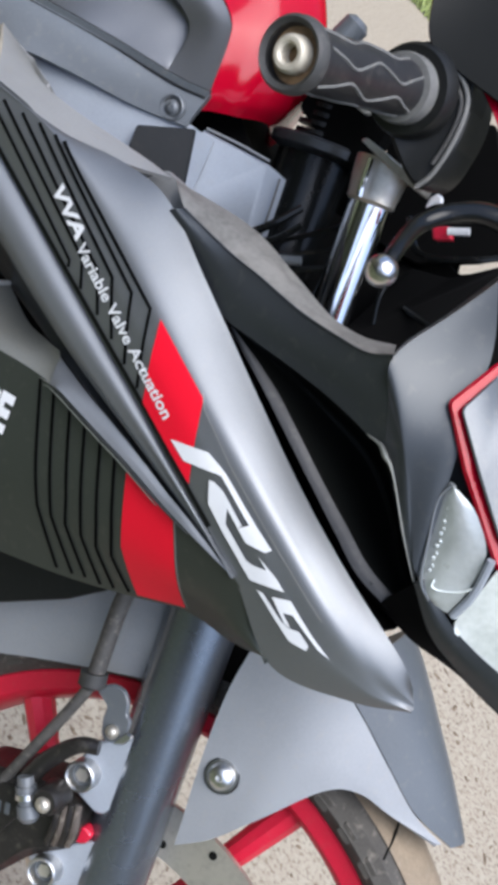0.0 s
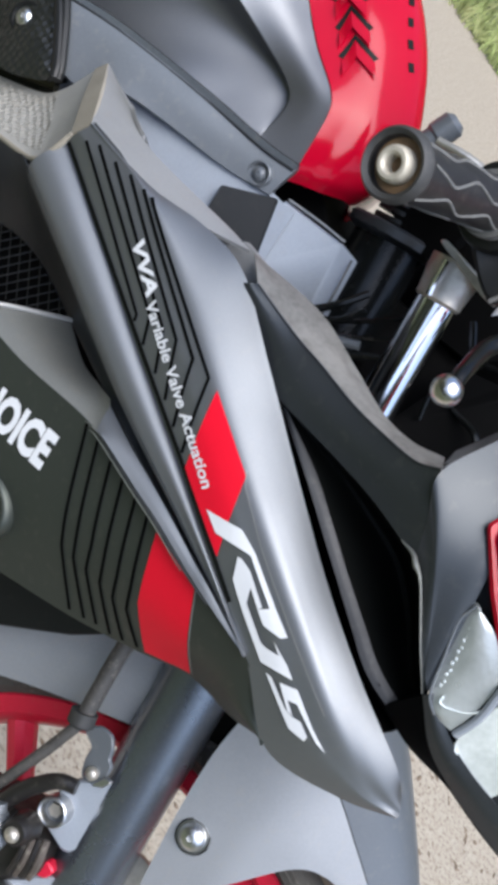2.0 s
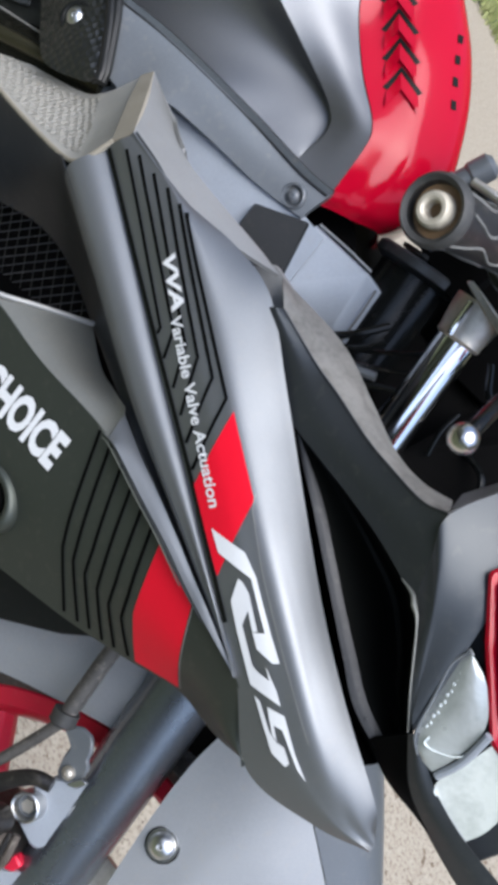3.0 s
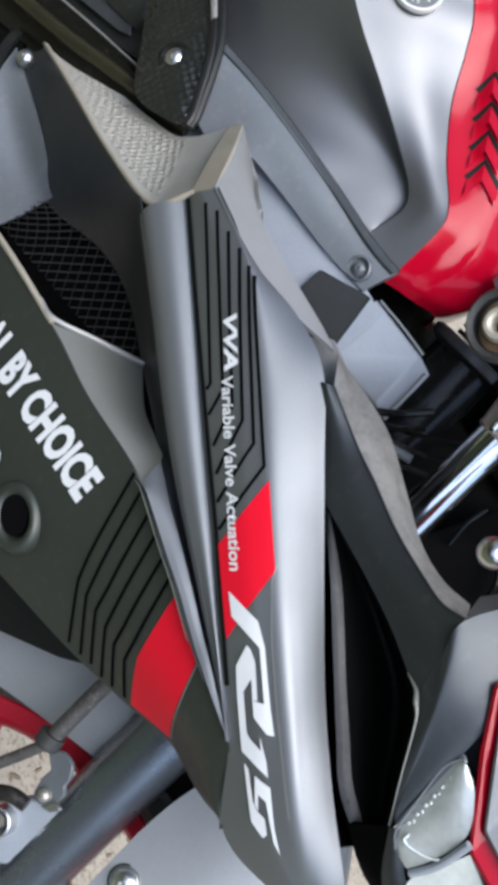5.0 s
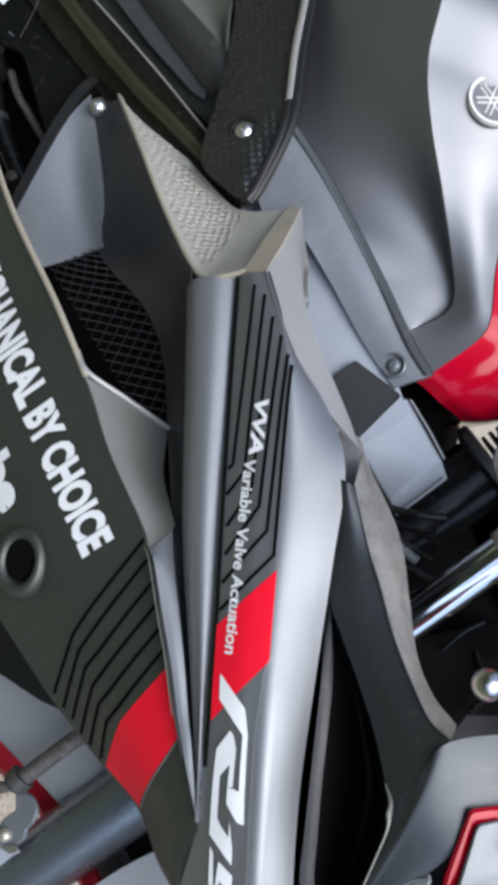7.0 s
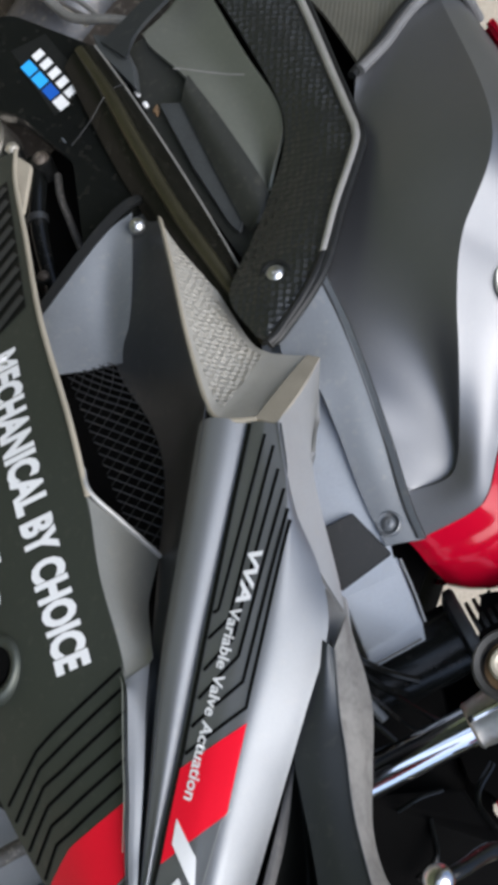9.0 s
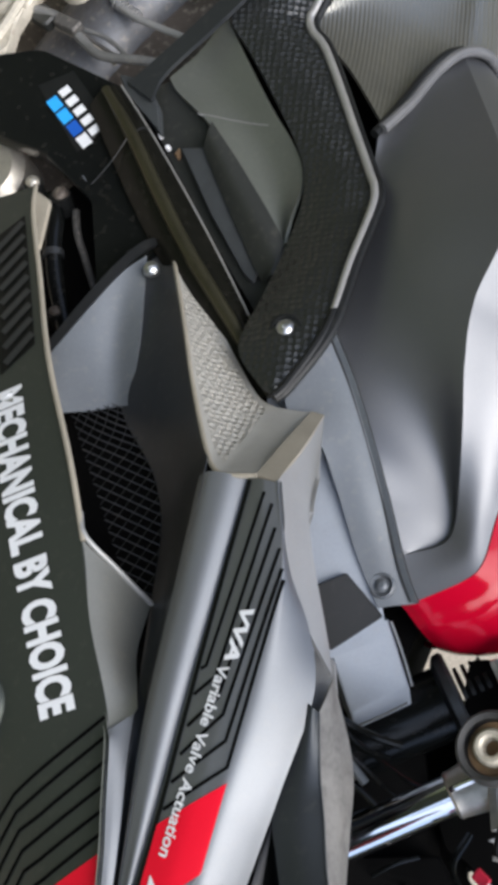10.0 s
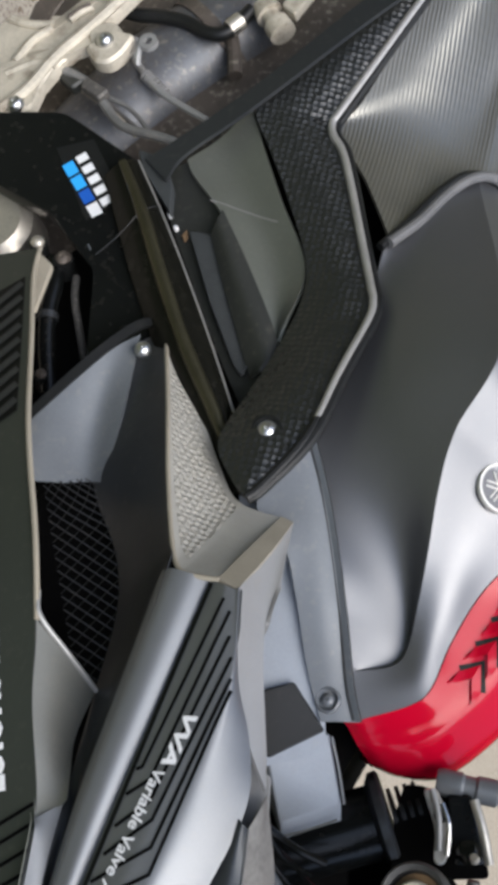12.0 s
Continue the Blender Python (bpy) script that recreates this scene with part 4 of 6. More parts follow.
link("box_foot", pipe([(0.0587, -0.090, 0.8278), (0.0497, -0.090, 0.8457), (0.0382, -0.090, 0.8659)], 0.0009, 12, 8), RIB, box, "grey lower edge of the box")

# ---- knee cover and frame ----
KO = [(-0.166, -0.1765, 0.7655), (-0.178, -0.174, 0.776), (-0.226, -0.165, 0.802), (-0.287, -0.152, 0.814), (-0.340, -0.140, 0.826), (-0.358, -0.137, 0.8255), (-0.372, -0.134, 0.820), (-0.412, -0.128, 0.805), (-0.500, -0.118, 0.772), (-0.522, -0.117, 0.7575), (-0.535, -0.116, 0.755), (-0.550, -0.1155, 0.760), (-0.700, -0.112, 0.816)]
KI = [(-0.167, -0.1765, 0.764), (-0.178, -0.175, 0.7515), (-0.210, -0.169, 0.732), (-0.260, -0.150, 0.742), (-0.304, -0.137, 0.752), (-0.345, -0.132, 0.761), (-0.375, -0.131, 0.7615), (-0.405, -0.131, 0.752), (-0.460, -0.132, 0.724), (-0.495, -0.133, 0.704), (-0.529, -0.134, 0.685), (-0.560, -0.131, 0.700), (-0.700, -0.116, 0.778)]
knee = skin(link("knee_cover", loft([KO, [tuple(np.array(a) * 0.5 + np.array(b) * 0.5 + (0, -0.004, 0)) for a, b in zip(KO, KI)], KI], 96, 10, linear=False, thick=0.004), KNEE, label="black textured plastic knee cover"))
EDGE = [tuple(np.array(a) * 0.94 + np.array(b) * 0.06 + (0, -0.0022, 0)) for a, b in zip(KO, KI)]
# pale strip in place of the rolled edge's highlight, thinning where it fades
link("cover_edge", pipe(EDGE[1:], [0.0006, 0.0026, 0.0034] + [0.0037] * 9, 90, 10), BRIGHT, knee, "pale strip coloured as the highlight on the rolled edge")
link("cover_rim", pipe(EDGE[:4], [0.0037, 0.0037, 0.0034, 0.0014], 40, 10), BLACK, knee, "smooth black rim")
link("cover_lip", pipe([(x, y + 0.001, z) for x, y, z in KO], 0.0046, 96, 10), BLACK, knee)
bolt((-0.224, -0.168, 0.767), (0.05, -1, 0.05), 0.0065, knee, label="steel bolt in a black cup")
link("bolt_cup", turned([(0.0, 0.0), (0.0, 0.008), (-0.003, 0.0105), (-0.003, 0.0125), (0.004, 0.013)], (-0.224, -0.1655, 0.767), (0, 1, 0), 24), BLACK, knee)
BR = [(-0.4645, -0.138, 0.5929), (-0.4214, -0.138, 0.6230), (-0.3677, -0.138, 0.6579), (-0.3026, -0.140, 0.6977), (-0.2437, -0.142, 0.7314), (-0.180, -0.143, 0.765)]
BC = [(-0.4543, -0.149, 0.5819), (-0.4045, -0.1525, 0.6134), (-0.3560, -0.153, 0.6400), (-0.2970, -0.153, 0.6742), (-0.2361, -0.151, 0.7171), (-0.178, -0.148, 0.755)]
BL = [(-0.4430, -0.142, 0.5680), (-0.3971, -0.142, 0.5922), (-0.3473, -0.142, 0.6190), (-0.2889, -0.142, 0.6540), (-0.2283, -0.142, 0.6947), (-0.172, -0.142, 0.740)]
def between(p, q, f, out):
    return [tuple(np.array(u) * (1 - f) + np.array(v) * f + (0, -out, 0)) for u, v in zip(p, q)]


beam = link("frame_beam", loft([BR, between(BR, BC, 0.4, 0.0040), between(BR, BC, 0.8, 0.0030), between(BC, BL, 0.15, 0.0012), between(BC, BL, 0.45, 0.0020), BL], 60, 26, thick=0.003), BRONZE, label="black bronze-sheened frame beam", angle=80)
# strip coloured as the soft highlight that runs along the ridge
link("ridge_highlight", pipe([(x, y + 0.0030, z) for x, y, z in between(BR, BC, 0.88, 0.0030)[:6]], [0.0040, 0.0058, 0.0062, 0.0062, 0.0058, 0.0040], 50, 14), RIDGE_HIGHLIGHT, beam, "olive-bronze strip coloured as the highlight on the rounded ridge")
link("beam_edge", pipe(BR[:5], 0.0010, 40, 8), BRIGHT, beam, "pale thin edge")
link("beam_seam", pipe([(-0.3666, -0.1425, 0.5811), (-0.3840, -0.1490, 0.5990), (-0.4010, -0.1545, 0.6120), (-0.4130, -0.1500, 0.6200), (-0.4209, -0.1400, 0.6256)], 0.0004, 24, 6), GRIP, beam, "scuffed seam")
frame_plate = skin(link("frame_plate", slab([(-0.300, -0.138, 0.660), (-0.260, -0.138, 0.600), (-0.353, -0.138, 0.582), (-0.400, -0.142, 0.530), (-0.430, -0.144, 0.455), (-0.4930, -0.146, 0.430), (-0.4999, -0.146, 0.4855), (-0.5035, -0.144, 0.5125), (-0.4952, -0.143, 0.5307), (-0.4640, -0.139, 0.593), (-0.400, -0.134, 0.625)], 0.02, 0.008), GLOSS, label="gloss black frame plate with scratches and a sticker"))
film("sticker_backing", [[(-0.4662, 0.5162), (-0.4797, 0.5474), (-0.4285, 0.5880), (-0.3990, 0.5620)]], frame_plate, BLACK, "black backing of a sticker", 0.0005)
sq = [(-0.4490, 0.5265), (-0.4370, 0.5370), (-0.4250, 0.5475), (-0.4130, 0.5580)]
su, sv = np.array((0.0102, 0.0089)), np.array((-0.0068, 0.0078))
for (x, z), m in zip(sq, (BLUE1, BLUE1, BLUE2, WHITE)):
    p = np.array((x, z))
    film("sticker_square", [[tuple(p), tuple(p + su), tuple(p + su + sv), tuple(p + sv)]], frame_plate, m, "coloured square of a sticker", 0.0008)
for k in range(5):
    p = np.array((-0.4590, 0.5360)) + np.array((0.0094, 0.0079)) * k
    film("sticker_bar", [[tuple(p), tuple(p + 0.0085 * np.array((0.70, 0.62))), tuple(p + 0.0085 * np.array((0.70, 0.62)) + 1.0 * sv), tuple(p + 1.0 * sv)]], frame_plate, WHITE, "white bar of a sticker", 0.0008)
film("scratch", [stroke([(-0.377, 0.570), (-0.372, 0.574)], 0.001)], frame_plate, PANEL, "pale scratches", 0.0006)
strap = link("strap", loft([[(-0.750, -0.135, 0.835), (-0.6507, -0.138, 0.7559), (-0.552, -0.138, 0.6786), (-0.4834, -0.140, 0.6171), (-0.4664, -0.140, 0.5990)], [(-0.740, -0.136, 0.866), (-0.6420, -0.140, 0.7780), (-0.5287, -0.141, 0.6839), (-0.4738, -0.142, 0.6350), (-0.4463, -0.142, 0.6235)]], 30, 5, thick=0.004), CHARCOAL, label="dark grey plastic rib")
link("strap_end", slab([(-0.4790, -0.136, 0.5880), (-0.4715, -0.136, 0.6148), (-0.4440, -0.136, 0.6290), (-0.4183, -0.136, 0.6330), (-0.4597, -0.136, 0.5955)], 0.012, 0.003, edge=0.002), INSET, strap, "dark foot of the rib")
SR = [(-0.5368, -0.129, 0.6775), (-0.4920, -0.129, 0.7003), (-0.4437, -0.129, 0.7260), (-0.4078, -0.128, 0.7484), (-0.3874, -0.128, 0.7575), (-0.3664, -0.128, 0.7595), (-0.3393, -0.128, 0.7533), (-0.3154, -0.128, 0.7489)]
SL = [(-0.480, -0.124, 0.631), (-0.465, -0.124, 0.640), (-0.4342, -0.126, 0.6700), (-0.405, -0.1255, 0.690), (-0.385, -0.125, 0.703), (-0.365, -0.1245, 0.716), (-0.340, -0.1240, 0.732), (-0.318, -0.1235, 0.746)]
side_panel = skin(link("side_panel", loft([SR, [tuple(np.array(a) * 0.5 + np.array(b) * 0.5 + (0, 0.0075, 0)) for a, b in zip(SR, SL)], SL], 48, 10), SIDE, label="dull green-grey inner side panel"))
film("panel_line", [stroke([(-0.4400, 0.662), (-0.4385, 0.6757), (-0.4345, 0.6988), (-0.4268, 0.7250)], 0.0011)], side_panel, LIP, "thin pale line across the panel", 0.001)
inner_panel = link("inner_panel", loft([[(-0.478, -0.122, 0.632), (-0.441, -0.117, 0.688), (-0.322, -0.117, 0.747), (-0.250, -0.120, 0.742)], [(-0.470, -0.112, 0.600), (-0.400, -0.112, 0.640), (-0.310, -0.114, 0.695), (-0.250, -0.116, 0.735)]], 40, 6), INSIDE, label="black inner panel")
link("panel_ridge", loft([[(-0.4321, -0.1270, 0.6755), (-0.380, -0.1290, 0.7110), (-0.3150, -0.1295, 0.7496), (-0.2900, -0.1290, 0.7470)], [(-0.4200, -0.1300, 0.6740), (-0.370, -0.1315, 0.7020), (-0.3050, -0.1320, 0.7400), (-0.2850, -0.1300, 0.7400)], [(-0.4074, -0.1250, 0.6700), (-0.360, -0.1250, 0.6930), (-0.2956, -0.1250, 0.7260), (-0.2820, -0.1250, 0.7340)]], 30, 10, thick=0.002), INSIDE, inner_panel, "black rounded ridge", angle=60)
link("panel_inset", slab([(-0.4110, -0.1225, 0.6491), (-0.4096, -0.1225, 0.6739), (-0.2974, -0.1225, 0.7290), (-0.2826, -0.1225, 0.7256), (-0.2906, -0.1225, 0.7175), (-0.3433, -0.1225, 0.6841)], 0.003, 0.004), INSET, inner_panel, "grained dark grey inset")
link("panel_bit", slab([(-0.4147, -0.117, 0.6450), (-0.4080, -0.117, 0.6410), (-0.4030, -0.117, 0.6455), (-0.4080, -0.117, 0.6475)], 0.004, 0.001), RUST, inner_panel, "small brown part in the gap")
for p in ((-0.4255, -0.1195, 0.6275), (-0.4134, -0.1195, 0.6357)):
    bolt(p, (0, -1, 0), 0.0018, inner_panel, WHITE, "pale_rivet")

# seat
S1 = [(-0.70, -0.105, 0.812), (-0.571, -0.108, 0.772), (-0.533, -0.110, 0.758), (-0.480, -0.114, 0.792), (-0.420, -0.126, 0.824)]
S2 = [(-0.72, -0.088, 0.856), (-0.620, -0.085, 0.824), (-0.560, -0.084, 0.811), (-0.500, -0.090, 0.826), (-0.424, -0.121, 0.830)]
S3 = [(-0.73, -0.040, 0.880), (-0.640, -0.036, 0.868), (-0.570, -0.044, 0.862), (-0.520, -0.060, 0.862), (-0.445, -0.106, 0.840)]
S4 = [(-0.73, 0.0, 0.905), (-0.640, 0.0, 0.905), (-0.580, 0.0, 0.905), (-0.540, 0.0, 0.905), (-0.520, 0.0, 0.905)]
seat = link("seat", loft([S1, S2, S3, [tuple(np.array(a) * 0.5 + np.array(b) * 0.5 + (0, -0.008, 0.004)) for a, b in zip(S3, S4)], S4], 60, 30, out=(0, -1, 0.5)), SEAT, label="black vinyl seat with carbon-look grain")
link("piping", pipe([(-0.417, -0.128, 0.823), (-0.450, -0.112, 0.842), (-0.492, -0.093, 0.860), (-0.520, -0.078, 0.880), (-0.535, -0.05, 0.900), (-0.54, 0.0, 0.912)], 0.0048, 40, 10), PIPING, seat, "grey seat piping")
link("piping_lip", pipe([(-0.412, -0.1285, 0.8165), (-0.450, -0.113, 0.835), (-0.492, -0.095, 0.853), (-0.520, -0.080, 0.872), (-0.535, -0.05, 0.893), (-0.54, 0.0, 0.905)], 0.0040, 40, 10), BLACK, seat, "black seam under the piping")

# ---- handlebar, steering ----
GA, GB = Vector((0.078, -0.328, 0.938)), Vector((0.099, -0.160, 0.980))
gd = (GB - GA).normalized()
grip = link("grip", turned([(0.007, 0.0105), (0.006, 0.0140), (0.0, 0.0158), (-0.0012, 0.0178), (0.001, 0.0192), (0.005, 0.0195), (0.009, 0.0186), (0.012, 0.0163), (0.118, 0.0163), (0.120, 0.0185), (0.128, 0.0195), (0.130, 0.012)], GA, gd, 36), GRIP, label="black rubber grip with moulded ribs")
link("end_recess", turned([(0.0052, 0.0), (0.0052, 0.0152), (0.0066, 0.0155)], GA, gd, 28), RUST, grip, "brown dusty recess")
link("end_ring", turned([(0.0, 0.0152), (-0.0022, 0.0178), (0.0002, 0.0196), (0.0055, 0.0199), (0.0055, 0.0152)], GA, gd, 36, closed=True), RUBBER, grip, "worn dusty end ring")
link("bar_end", turned([(0.004, 0.0042), (-0.0015, 0.0048), (-0.003, 0.0062), (-0.003, 0.0082), (-0.001, 0.0098), (0.005, 0.0102), (0.005, 0.0042)], GA, gd, 28, closed=True), CAST, grip, "pale bar end with a hole")
s, w = gd.orthogonal().normalized(), gd.cross(gd.orthogonal().normalized())
for k in range(7):
    rib = []
    for f in range(9):
        a = 2 * math.pi * k / 7 + 0.22 * (abs((f % 4) - 2) - 1) * (1 if k % 2 else -1)
        rib.append(GA + gd * (0.014 + 0.0128 * f) + (s * math.cos(a) + w * math.sin(a)) * 0.0164)
    link("grip_rib", pipe(rib, 0.0010, 24, 6), RIB, grip, "raised dusty rib")
link("grip_flange", turned([(0.1175, 0.0160), (0.1180, 0.0200), (0.1220, 0.0208), (0.1285, 0.0205), (0.1300, 0.0160)], GA, gd, 36, closed=True), RIB, grip, "worn grey flange")
link("switch_knob", turned([(-0.006, 0.0), (-0.006, 0.004), (0.006, 0.0045), (0.007, 0.0)], (0.066, -0.195, 0.968), (0.8, 0.2, 0.1), 20), RUBBER, grip)
link("throttle_housing", turned([(0.128, 0.012), (0.128, 0.026), (0.133, 0.028), (0.140, 0.028), (0.142, 0.024), (0.150, 0.024), (0.152, 0.031), (0.175, 0.031), (0.180, 0.026), (0.20, 0.02)], GA, gd, 36), BLACK, label="black throttle housing")
HO = [(0.078, -0.196, 0.972), (0.077, -0.194, 0.983), (0.087, -0.19, 0.995), (0.103, -0.19, 0.999), (0.121, -0.19, 0.992), (0.133, -0.19, 0.972), (0.140, -0.19, 0.947), (0.139, -0.19, 0.933), (0.122, -0.19, 0.935), (0.098, -0.196, 0.944)]
housing = link("switch_housing", slab(HO, 0.040, 0.010, (-0.1, -1, -0.2), 0.004), BLACK, label="black switch housing hanging from the bar")
link("housing_seam", pipe([(x * 0.93 + 0.0075, y - 0.0015, z * 0.93 + 0.0675) for x, y, z in HO[1:8]], 0.0016, 40, 8), RIB, housing)
link("housing_seam", pipe([(x * 0.80 + 0.0215, y - 0.0015, z * 0.80 + 0.193) for x, y, z in HO[1:7]], 0.0014, 40, 8), RUBBER, housing)
link("lever", pipe([(0.187, -0.312, 0.902), (0.182, -0.302, 0.911), (0.174, -0.275, 0.925), (0.177, -0.262, 0.939), (0.184, -0.24, 0.952), (0.200, -0.22, 0.962)], [0.0042, 0.0045, 0.005, 0.0055, 0.0065, 0.0075], 36, 12), GLOSS, label="black brake lever with a bright ball end")
link("lever_ball", turned([(-0.0086 * math.cos(a), 0.0086 * math.sin(a)) for a in np.linspace(0, math.pi, 13)], (0.1875, -0.315, 0.8998), (0, 1, 0), 24), BALL)
FD = Vector((0.066, 0.0, -0.125)).normalized()
link("fork_tube", turned([(-0.02, 0.0), (-0.02, 0.0148), (0.16, 0.0148), (0.16, 0.0)], (0.102, -0.10, 0.898), FD, 32), CHROME, label="chrome fork tube")
link("fork_clamp", turned([(-0.034, 0.016), (-0.034, 0.0195), (-0.024, 0.0192), (-0.013, 0.0176), (-0.008, 0.0168), (-0.006, 0.0172), (-0.004, 0.0155)], (0.103, -0.105, 0.898), FD, 32), ALLOY, label="grey clip-on clamp")
link("clamp_slot", pipe([(0.086, -0.1275, 0.924), (0.095, -0.1265, 0.907), (0.098, -0.1255, 0.902)], 0.0024, 10, 8), CHROME)
link("clamp_plate", slab([(0.072, -0.131, 0.927), (0.074, -0.131, 0.931), (0.095, -0.131, 0.934), (0.120, -0.131, 0.937), (0.122, -0.131, 0.931), (0.098, -0.131, 0.928)], 0.045, 0.002), ALLOY, label="pale edge of the clamp plate")
# black sheets added in place of the shaded clutter behind bar and cowl
link("bar_dark_fill", slab([(0.020, 0.0, 0.860), (0.026, 0.0, 0.908), (0.066, 0.0, 0.938), (0.118, 0.0, 0.955), (0.135, 0.0, 0.940), (0.1415, 0.0, 0.9080), (0.1613, 0.0, 0.9085), (0.1785, 0.0, 0.9313), (0.220, 0.0, 0.950), (0.230, 0.0, 0.80), (0.05, 0.0, 0.78)], 0.02, 0.004), VOID, label="flat black sheet for the dark behind the handlebar")
link("clamp_dark_fill", slab([(0.050, -0.03, 0.943), (0.102, -0.03, 1.000), (0.176, -0.03, 0.950), (0.165, -0.03, 0.925), (0.146, -0.03, 0.909), (0.139, -0.03, 0.893), (0.10, -0.03, 0.880)], 0.03, 0.004), VOID, label="flat black sheet for the dark behind the bar clamp")
link("cowl_dark_fill", slab([(0.143, -0.06, 0.890), (0.168, -0.06, 0.906), (0.187, -0.06, 0.939), (0.262, -0.06, 0.877), (0.230, -0.09, 0.80), (0.150, -0.09, 0.83)], 0.03, 0.004), VOID, label="flat black sheet for the dark behind the cowl")
plug = link("connector", slab([(0.145, -0.12, 0.923), (0.153, -0.12, 0.932), (0.160, -0.12, 0.927), (0.152, -0.12, 0.918)], 0.012, 0.002), WHEELRED, label="small red connector")
link("connector_lead", pipe([(0.156, -0.126, 0.929), (0.161, -0.126, 0.934), (0.166, -0.126, 0.939)], 0.0026, 8, 8), WHITE, plug, "white lead")
link("cable_tag", slab([(0.1277, -0.100, 0.9271), (0.1250, -0.100, 0.9340), (0.1265, -0.100, 0.9395), (0.1305, -0.100, 0.9405), (0.1337, -0.100, 0.9375), (0.1300, -0.100, 0.9330)], 0.004, 0.001), WHITE, label="small white cable tag")
link("dash_lug", slab([(0.118, -0.125, 0.936), (0.125, -0.125, 0.946), (0.131, -0.125, 0.942), (0.126, -0.125, 0.935)], 0.008, 0.002), CAST)
link("steering_head", turned([(-0.012, 0.0), (-0.012, 0.028), (0.08, 0.028), (0.08, 0.0)], (0.035, -0.05, 0.885), FD, 28), GLOSS, label="black steering head")
link("head_cap", turned([(-0.018, 0.0), (-0.018, 0.034), (-0.016, 0.0365), (-0.010, 0.036), (-0.006, 0.029)], (0.035, -0.05, 0.885), FD, 28), DUCT)
for k in range(4):
    link("head_bellow", turned([(-0.002, 0.012), (-0.0015, 0.021), (0.0015, 0.021), (0.002, 0.012)], Vector((0.035, -0.05, 0.885)) - FD * (0.022 + 0.0065 * k), FD, 24, closed=True), BLACK)
# black backing sheet, added for the dark beside the steering head
link("steering_dark_fill", slab([(0.002, -0.07, 0.908), (0.000, -0.07, 0.921), (0.004, -0.07, 0.939), (0.004, -0.07, 0.962), (0.054, -0.07, 0.979), (0.071, -0.07, 0.909), (0.024, -0.07, 0.905)], 0.02, 0.004), VOID, label="flat black sheet for the dark beside the steering head")
clutter = link("cable_bracket", slab([(0.004, -0.100, 0.923), (0.002, -0.100, 0.933), (0.020, -0.100, 0.944), (0.039, -0.100, 0.950), (0.053, -0.100, 0.946), (0.053, -0.100, 0.939), (0.030, -0.100, 0.936)], 0.006, 0.004), ALLOY, label="pale metal cable bracket by the steering head")
link("bracket_eye", turned([(-0.002, 0.0), (-0.002, 0.004), (0.003, 0.0055), (0.005, 0.0)], (0.020, -0.104, 0.939), (0, 1, 0), 18), BLACK, clutter)
link("bracket_strip", pipe([(0.004, -0.106, 0.930), (0.022, -0.107, 0.9375), (0.044, -0.106, 0.9415)], 0.0024, 14, 8), LIP, clutter, "bright worn strip")
link("bracket_strip", pipe([(0.012, -0.106, 0.9385), (0.026, -0.107, 0.9455), (0.046, -0.106, 0.9475)], 0.0018, 14, 8), BALL, clutter, "bright worn strip")
link("cable_knuckle", turned([(-0.006, 0.0), (-0.006, 0.006), (0.0, 0.0085), (0.006, 0.008), (0.008, 0.0)], (0.040, -0.104, 0.961), (0.3, 1, 0.2), 18), GLOSS, clutter)
link("cable_knuckle", turned([(-0.002, 0.0), (-0.002, 0.0028), (0.003, 0.0035)], (0.044, -0.111, 0.966), (0.3, 1, 0.2), 14), CAST, clutter)
link("cable_tube", pipe([(0.005, -0.100, 0.960), (0.024, -0.102, 0.969), (0.046, -0.100, 0.977)], 0.0034, 14, 10), ALLOY, clutter)
link("cable_body", slab([(0.004, -0.094, 0.940), (0.000, -0.094, 0.957), (0.020, -0.094, 0.966), (0.046, -0.094, 0.974), (0.051, -0.094, 0.953), (0.028, -0.094, 0.946)], 0.012, 0.004, edge=0.003), GLOSS, clutter)
link("fluid_fitting", turned([(-0.024, 0.0), (-0.024, 0.0085), (-0.020, 0.0100), (-0.006, 0.0100), (-0.004, 0.0085), (0.004, 0.0085), (0.006, 0.0100), (0.020, 0.0100), (0.024, 0.006), (0.024, 0.0)], (-0.004, -0.085, 0.955), (0.0, 0.05, 1.0), 24), PANEL, label="grey brake fitting by the steering head")
# black filler slabs, added so that the inside of the bike stays dark
link("inner_dark_fill", slab([(0.02, -0.03, 0.862), (0.10, -0.02, 0.88), (0.20, -0.02, 0.90), (0.30, -0.05, 0.88), (0.29, -0.10, 0.79), (0.20, -0.12, 0.74), (0.02, -0.06, 0.74)], 0.05, 0.01), VOID)
link("core_dark_fill", slab([(-0.75, -0.055, 0.80), (-0.42, -0.07, 0.84), (-0.05, -0.07, 0.88), (0.06, -0.06, 0.84), (0.26, -0.10, 0.70), (0.10, -0.09, 0.55), (-0.20, -0.08, 0.42), (-0.75, -0.055, 0.40)], 0.11, 0.02), VOID)
